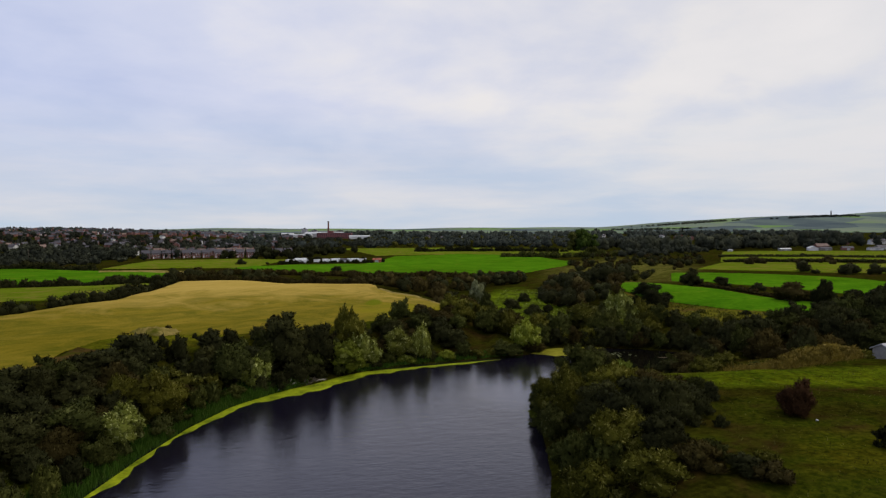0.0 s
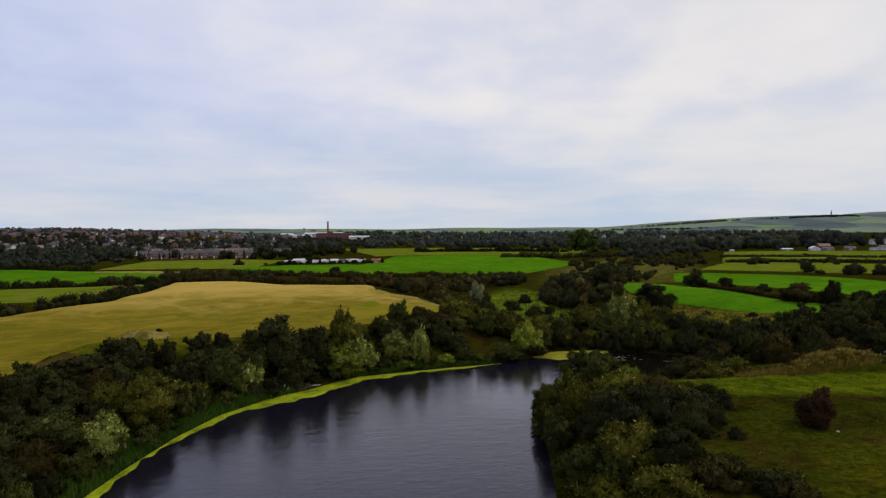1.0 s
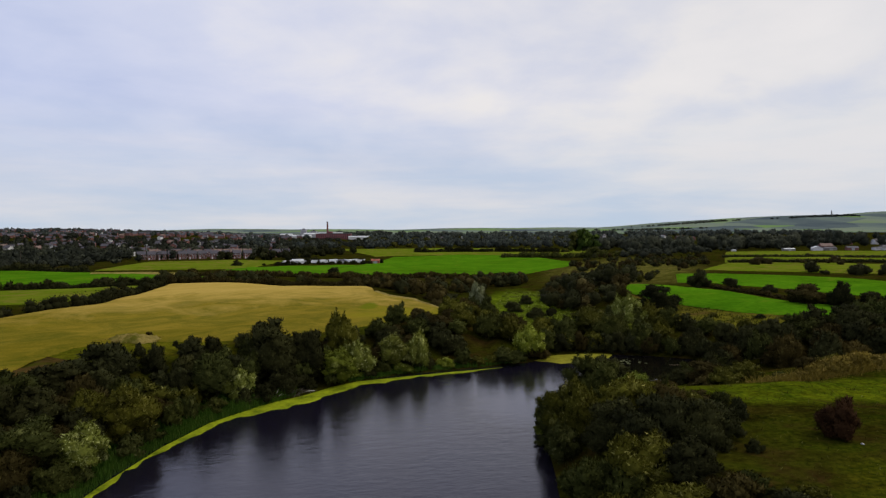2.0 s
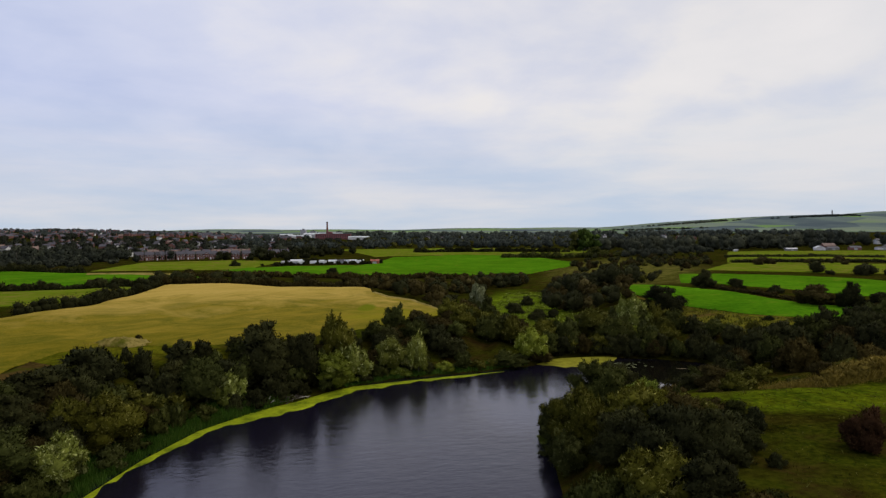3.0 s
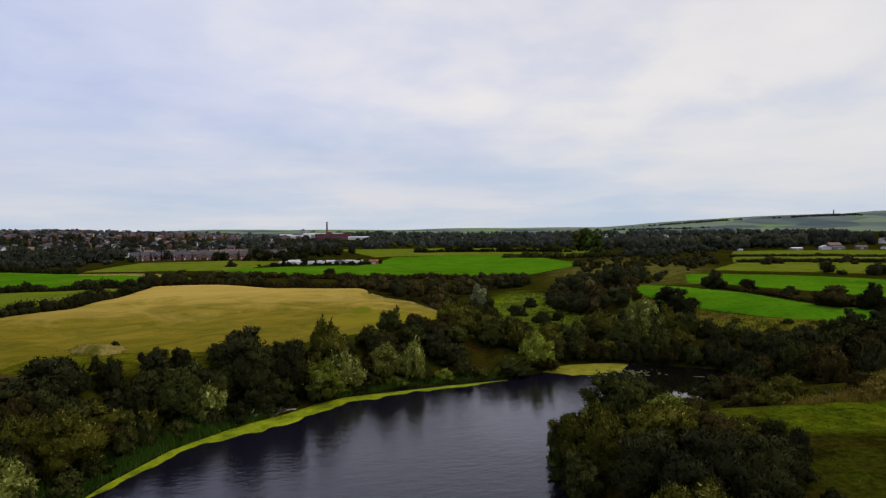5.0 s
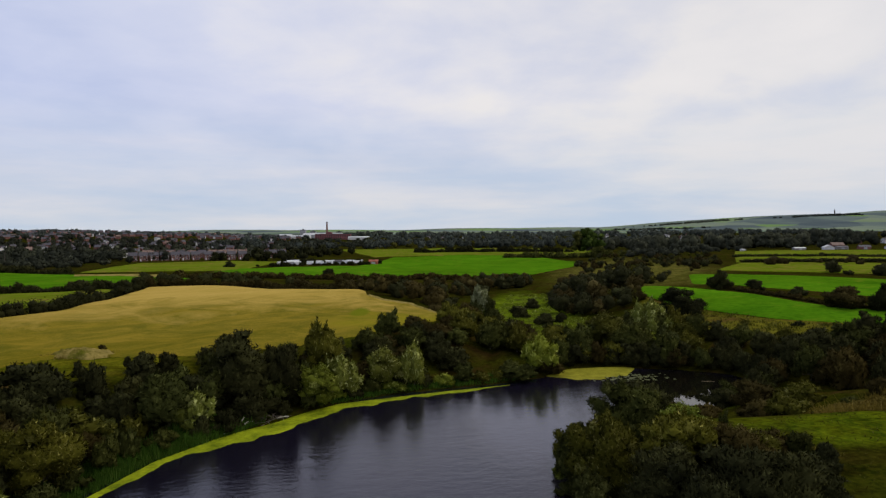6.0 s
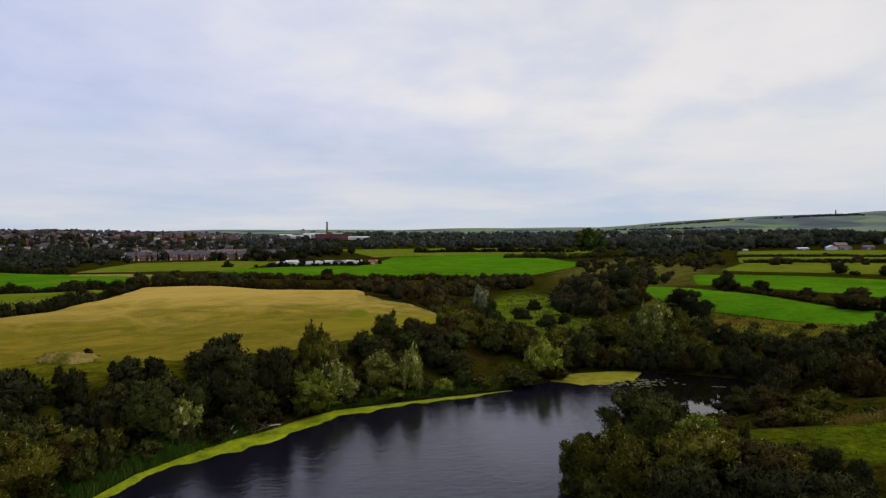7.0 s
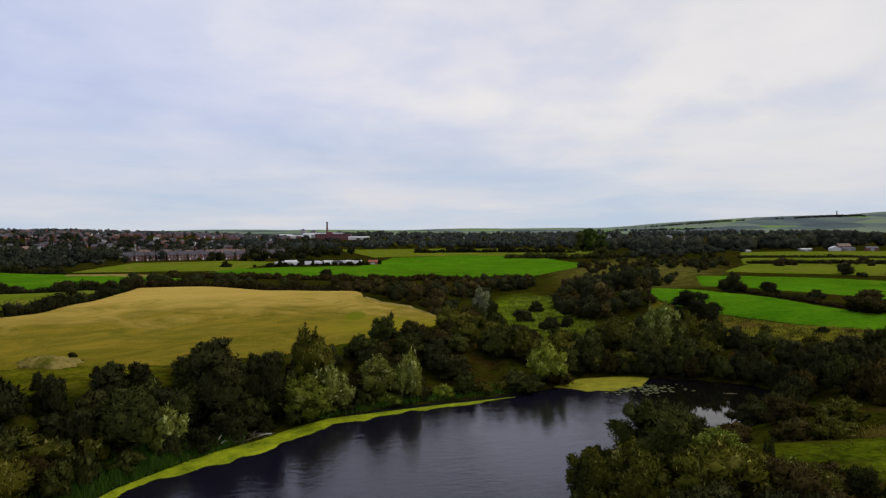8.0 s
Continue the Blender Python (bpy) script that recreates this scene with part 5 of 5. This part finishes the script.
def house(x, y, turn, sort, beside, glazed, group):
    (walls, roof, chimney), words, wide = HOUSES[sort]
    root = thing("house", f"{words} {beside}", "house", pose(x, y, float(ground_z(x, y)), 0, 0, turn), group)
    part("wall", walls, root), part("roof", roof, root), part("chimney", chimney, root)
    if glazed:
        for wx in np.arange(-wide / 2 + 1.6, wide / 2 - 1.0, 2.4):
            for wz in (0.9, 3.4):
                if wz < 1 and abs(wx + wide / 2 - 1.6) < 0.1:
                    d = part("door", DOOR_ME, root)
                    d.location = (wx, -4.0, 0.05)
                    continue
                w = part("window", WINDOW_ME, root)
                w.location = (wx, -4.0, wz)
                part("window_frame", SILL_ME, w)
    return root


rng_town = random.Random(12)
for row, (x0, y0, x1, y1, n) in enumerate([(-290, 588, -232, 612, 7), (-228, 606, -190, 622, 4), (-300, 640, -205, 668, 10), (-186, 640, -160, 652, 3)]):
    for k in range(n):
        t = (k + 0.5) / n
        turn = math.degrees(math.atan2(y1 - y0, x1 - x0))
        house(x0 + (x1 - x0) * t, y0 + (y1 - y0) * t, turn, "brick" if row != 2 else rng_town.choice(["brick", "brown"]), "in a terrace", True, "terraced houses")
for k in range(54):
    y = rng_town.uniform(660, 1150)
    x = -y * rng_town.uniform(0.40, 0.78)
    house(x, y, rng_town.choice([0, 20, 75, 100]) + rng_town.uniform(-10, 10), rng_town.choice(["white", "brick", "brown", "long", "brick"]), "among garden trees", False, "town houses")
for k in range(120):
    y = rng_town.uniform(1150, 1850)
    x = -y * rng_town.uniform(0.33, 0.78)
    house(x, y, rng_town.choice([0, 15, 80]) + rng_town.uniform(-10, 10), rng_town.choice(["brick", "long", "brown", "long", "brown", "brick", "white"]), "on rising ground", False, "hillside houses")
for k in range(26):
    y = rng_town.uniform(1150, 1750)
    x = rng_town.uniform(-0.10, 0.42) * y
    house(x, y, rng_town.uniform(0, 90), rng_town.choice(["white", "brick", "white"]), "among the far woods", False, "far houses")

for k in range(9):
    x = 560 + k * 34 + rng_town.uniform(-9, 9)
    house(x, 900 + 0.1 * (x - 560) + rng_town.uniform(-12, 30), rng_town.choice([0, 10, 80]) + rng_town.uniform(-8, 8), rng_town.choice(["white", "brick", "long", "white", "brown"]), "behind the farm", False, "houses by the farm")


def shed(x, y, turn, wide, deep, eaves, ridge, wall, roof, label, name="shed"):
    walls, top, _ = house_meshes(wide, deep, eaves, ridge, wall, roof)
    root = thing(name, label, name.replace("_", " "), pose(x, y, float(ground_z(x, y)), 0, 0, turn))
    part("wall", walls, root), part("roof", top, root)
    d = part("door", blocks("door", STEEL, ((-1.6, -deep / 2 - 0.08, 0), (1.6, -deep / 2 + 0.04, min(3.0, eaves * 0.85)))), root)
    return root


def far_town(label, spots, seed):
    """The rest of the town: small gabled houses joined into one sheet."""
    rng = random.Random(seed)
    v, f, sort = [], [], []
    for x, y in spots:
        z, a = float(ground_z(x, y)), rng.choice((0.1, 0.3, 1.4)) + rng.uniform(-0.15, 0.15)
        w, d, e, r = rng.uniform(3.5, 7), 3.6, rng.uniform(4.2, 5.2), rng.uniform(6.6, 7.8)
        k, ca, sa = len(v), math.cos(a), math.sin(a)
        flat = [(-w, -d, -1), (w, -d, -1), (w, d, -1), (-w, d, -1), (-w, -d, e), (w, -d, e), (w, d, e), (-w, d, e), (-w, 0, r), (w, 0, r),
                (-w - 0.3, -d - 0.3, e), (w + 0.3, -d - 0.3, e), (w + 0.3, d + 0.3, e), (-w - 0.3, d + 0.3, e), (-w - 0.3, 0, r + 0.25), (w + 0.3, 0, r + 0.25)]
        v += [(x + px * ca - py * sa, y + px * sa + py * ca, z + pz) for px, py, pz in flat]
        f += [tuple(k + i for i in q) for q in ((0, 1, 5, 4), (2, 3, 7, 6), (1, 2, 6, 9, 5), (3, 0, 4, 8, 7), (10, 11, 15, 14), (12, 13, 14, 15))]
        white = 2 if rng.random() < 0.18 else 0
        sort += [white] * 4 + [1, 1]
    me = mesh_of("town", v, f, BRICK)
    me.materials.append(SLATE), me.materials.append(RENDER)
    me.polygons.foreach_set("material_index", sort)
    return stuff("town", label, "town", me)


far_town("brick and slate houses covering the rising town", strewn([(-560, 1150), (-300, 1250), (-420, 1900), (-1450, 1950), (-1100, 1300)], 300, 61), 61)
far_town("brick houses between garden trees", strewn([(-330, 660), (-190, 680), (-300, 1150), (-800, 1200), (-620, 780)], 50, 62), 62)

# the yard of low sheds in the middle of the valley
for x, y, turn, w, d, e, r, wall, roof, label in [
        (-119, 512, 12, 9, 6, 2.6, 3.8, RENDER, SHEET, "white low shed in the yard"), (-106, 524, 4, 9, 6, 2.0, 2.8, STONE, SLATE, "grey low shed with a slate roof"),
        (-92, 532, 2, 15, 6, 2.0, 2.6, GREY, SHEET, "long low pale-roofed shed in the yard"), (-74, 537, 0, 13, 6, 1.9, 2.5, STONE, SHEET, "low white-roofed shed in the yard"),
        (-57, 530, -3, 7, 5, 2.6, 3.8, RUST, RUST, "rust-red small barn at the yard's end"), (-125, 500, 30, 6, 4.5, 2.2, 3.2, RENDER, GREY, "small white shed by the yard gate"),
        (-84, 522, 8, 7, 5, 2.2, 3.0, STONE, SLATE, "small dark stone shed in the yard")]:
    shed(x, y, turn, w, d, e, r, wall, roof, label)


def trailer(x, y, turn, label):
    """A parked white box trailer: body, wheels, drawbar."""
    root = thing("trailer", label, "trailer", pose(x, y, float(ground_z(x, y)), 0, 0, turn), "parked trailers")
    part("body", blocks("body", PAINT, ((-2.6, -1.1, 0.7), (2.6, 1.1, 3.0))), root)
    part("drawbar", blocks("drawbar", STEEL, ((2.6, -0.08, 0.6), (4.0, 0.08, 0.75))), root)
    for sx in (-0.6, 0.6):
        for sy in (-1.05, 1.05):
            v, f = [], []
            tube(v, f, [(sx, sy - 0.12, 0.38), (sx, sy + 0.12, 0.38)], [0.38, 0.38], 10)
            f.append(tuple(range(9, -1, -1)))
            part("wheel", mesh_of("wheel", v, f, PANE), root)


for x, y, turn in [(-104, 505, 8), (-96, 506, 5), (-90, 510, -5), (-70, 520, 10), (-112, 498, 20), (-99, 514, 70), (-79, 521, -15), (-128, 508, 60)]:
    trailer(x, y, turn, "white box trailer parked in the yard")

# the farm on the rise
for x, y, turn, w, d, e, r, wall, roof, label in [
        (398, 660, 72, 11, 9, 2.6, 4.6, RENDER, SHEET, "white gabled barn on the rise"), (368, 660, 5, 12, 5, 1.9, 2.6, STONE, RENDER, "low stone barn with a white roof"),
        (414, 664, 0, 12, 6, 2.2, 3.6, STONE, SLATE, "dark stone farm building with slate roof"), (442, 670, -8, 11, 6, 2.6, 4.2, BRICK, SLATE, "brick farm building with a slate roof"),
        (474, 672, 0, 15, 6, 2.2, 3.2, RENDER, SLATE, "long white barn at the farm"), (426, 690, 0, 13, 7, 4.2, 6.8, BRICK, TILE, "tall brick farmhouse with a brown roof"),
        (300, 640, 10, 4, 3, 1.8, 2.4, RENDER, GREY, "small white shed at the field corner"), (500, 695, 5, 18, 7, 3.0, 4.8, STONE, SLATE, "dark stone barn behind the farm")]:
    shed(x, y, turn, w, d, e, r, wall, roof, label, "barn")

# the mill with its chimney
mill = thing("mill", "long red brick cotton mill with rows of windows", "mill", pose(-248, 1440, float(ground_z(-248, 1440)), 0, 0, 4))
part("wall", blocks("wall", MILL_BRICK, ((-46, -16, -2), (34, 16, 12)), ((-20, -14, 12), (-8, -2, 17)), ((34, -12, -2), (50, 12, 7))), mill)
part("roof", blocks("roof", SLATE, ((-46.5, -16.5, 12), (34.5, 16.5, 12.8)), ((33.5, -12.5, 7), (50.5, 12.5, 7.6))), mill)
mill_window = blocks("window", PANE, ((-1.1, -0.15, 0), (1.1, 0.15, 2.4)))
for floor_n in range(3):
    for k in range(16):
        w = part("window", mill_window, mill)
        w.location = (-43 + k * 5, -16.0, 0.9 + floor_n * 3.6)
stack = thing("mill_chimney", "tall tapering brick mill chimney with a dark cap", "chimney", pose(-271, 1452, float(ground_z(-271, 1452))))
v, f = [], []
tube(v, f, [(0, 0, -1), (0, 0, 6), (0, 0, 28), (0, 0, 37)], [3.0, 2.7, 2.0, 1.7], 16)
part("shaft", mesh_of("shaft", v, f, BRICK), stack)
v, f = [], []
tube(v, f, [(0, 0, 37), (0, 0, 38), (0, 0, 39.4), (0, 0, 40)], [1.75, 2.2, 2.2, 1.8], 16)
part("cap", mesh_of("cap", v, f, STONE), stack)
for x, y, w, d, e, r, wall, roof, label in [
        (-190, 1400, 46, 20, 6, 8, RENDER, SHEET, "white warehouse beside the mill"), (-330, 1560, 40, 24, 10, 13, GREY, SHEET, "grey works building behind the mill"),
        (-350, 1500, 60, 20, 6, 8, RENDER, SHEET, "long white works shed"), (-290, 1600, 60, 24, 12, 14, RENDER, GREY, "pale works hall behind the mill"),
        (-400, 1580, 30, 20, 9, 11, RENDER, SHEET, "white works building near the mill")]:
    shed(x, y, 3, w, d, e, r, wall, roof, label, "warehouse")
for x, h in ((-372, 22), (-345, 18)):
    tower = thing("tower_block", "pale concrete tower block on the skyline", "tower block", pose(x, 1650, float(ground_z(x, 1650))))
    part("wall", blocks("wall", GREY, ((-7, -7, -2), (7, 7, h))), tower)
    part("roof", blocks("roof", SLATE, ((-7.3, -7.3, h), (7.3, 7.3, h + 0.8)), ((-2, -2, h + 0.8), (2, 2, h + 3))), tower)

# the tower on the hill, a light mast, small things
hill_tower = thing("monument", "dark stone monument tower on the hill crest", "monument", pose(2700, 4270, float(ground_z(2700, 4270))))
v, f = [], []
tube(v, f, [(0, 0, -3), (0, 0, 3), (0, 0, 26), (0, 0, 28)], [7, 5, 3.4, 4.2], 8)
part("shaft", mesh_of("shaft", v, f, STONE), hill_tower)
v, f = [], []
tube(v, f, [(0, 0, 28), (0, 0, 31), (0, 0, 34)], [3.0, 2.2, 0.4], 8)
part("lantern", mesh_of("lantern", v, f, STONE), hill_tower)
mast = thing("light_mast", "pale steel light mast among the houses", "light mast", pose(-305, 640, float(ground_z(-305, 640))))
v, f = [], []
tube(v, f, [(0, 0, -0.5), (0, 0, 7), (0, 0, 13)], [0.35, 0.3, 0.2], 8)
part("pole", mesh_of("pole", v, f, STEEL), mast)
part("lamp_head", blocks("lamp_head", PAINT, ((-0.9, -0.4, 13), (0.9, 0.4, 13.6))), mast)
pole = thing("utility_pole", "thin dark wooden utility pole beside a field", "utility pole", pose(-318, 470, float(ground_z(-318, 470))))
v, f = [], []
tube(v, f, [(0, 0, -0.5), (0, 0, 6), (0, 0, 12)], [0.2, 0.18, 0.13], 8)
part("pole", mesh_of("pole", v, f, BARK), pole)
part("crossarm", blocks("crossarm", BARK, ((-1.1, -0.08, 11.2), (1.1, 0.08, 11.4))), pole)
# pale branch added in place of a white streak on the inlet water
v, f = [], []
tube(v, f, [(49.4, 140.6, 0.05), (50.2, 140.2, 0.07), (51.0, 140.3, 0.06), (51.6, 140.0, 0.10)], [0.05, 0.07, 0.06, 0.03], 7)
tagged(part("driftwood", mesh_of("driftwood", v, f, EARTH)), "added pale branch standing in for a white streak on the inlet", "driftwood")

v, f = [], []
for k, (dx, dy, dz) in enumerate(((2.2, 0.5, 0.5), (1.6, -0.8, 0.9), (1.0, 0.9, 1.2))):
    tube(v, f, [(0, 0, 0), (dx * 0.5, dy * 0.6, dz * 0.4), (dx, dy, dz)], [0.10, 0.07, 0.025], 6)
branch = part("dead_branch", mesh_of("dead_branch", v, f, plain_mat("bleached_wood", (0.36, 0.33, 0.27), (0.55, 0.51, 0.43), 0.8, 2.0)))
branch.matrix_basis = pose(-29.5, 114.6, float(ground_z(-29.5, 114.6)) + 0.05, 0, 0, 15)
tagged(branch, "bleached dead branches lying on the bank", "dead branch")
rng_brush = random.Random(21)
v, f = [], []
for k in range(60):
    a, long = rng_brush.uniform(0, 6.28), rng_brush.uniform(0.8, 2.2)
    bx, by = rng_brush.gauss(0, 1.5), rng_brush.gauss(0, 0.7)
    top = 0.9 * math.exp(-(bx / 2) ** 2 - by**2)
    tube(v, f, [(bx, by, top * rng_brush.random()), (bx + math.cos(a) * long * 0.5, by + math.sin(a) * long * 0.5, top + 0.12), (bx + math.cos(a) * long, by + math.sin(a) * long, top * 0.6 + rng_brush.uniform(0, 0.3))], [0.05, 0.04, 0.015], 5)
brush = part("brushwood", mesh_of("brushwood", v, f, BARK))
brush.matrix_basis = pose(-26.8, 117.4, float(ground_z(-26.8, 117.4)) - 0.05, 0, 0, 40)
tagged(brush, "heap of brown cut brushwood on the bank", "brushwood")
v, f = [], []
tube(v, f, [(0, 0, 0), (0.9, 0.2, 0.12), (1.9, 0.1, 0.1)], [0.11, 0.10, 0.07], 8)
log = part("log", mesh_of("log", v, f, bpy.data.materials["bleached_wood"]))
log.matrix_basis = pose(-24.9, 118.6, float(ground_z(-24.9, 118.6)) + 0.12, 0, 0, 20)
tagged(log, "short bleached log lying by the brushwood", "log")
bm = bmesh.new()
bmesh.ops.create_icosphere(bm, subdivisions=2, radius=0.19)
for vert in bm.verts:
    vert.co *= 1 + 0.25 * noise.noise(vert.co * 4)
    vert.co.z *= 0.7
stone_me = bpy.data.meshes.new("stone")
bm.to_mesh(stone_me), bm.free()
stone_me.materials.append(GREY)
pale = part("stone", stone_me)
pale.location = (43.4, 70.6, float(ground_z(43.4, 70.6)) + 0.06)
tagged(pale, "pale boulder in the grass beside a thorn bush", "stone")
shore_stone = part("stone", stone_me)
shore_stone.matrix_basis = pose(-30.3, 112.6, float(ground_z(-30.3, 112.6)) + 0.1, 0, 0, 50) @ Matrix.Diagonal((3.0, 2.0, 1.8, 1))
tagged(shore_stone, "flat pale stone at the edge of the reeds", "stone")
shed(84.5, 115.5, 25, 4.5, 3.4, 2.0, 2.9, STONE, GREY, "small stone hut with a pale roof under trees", "hut")
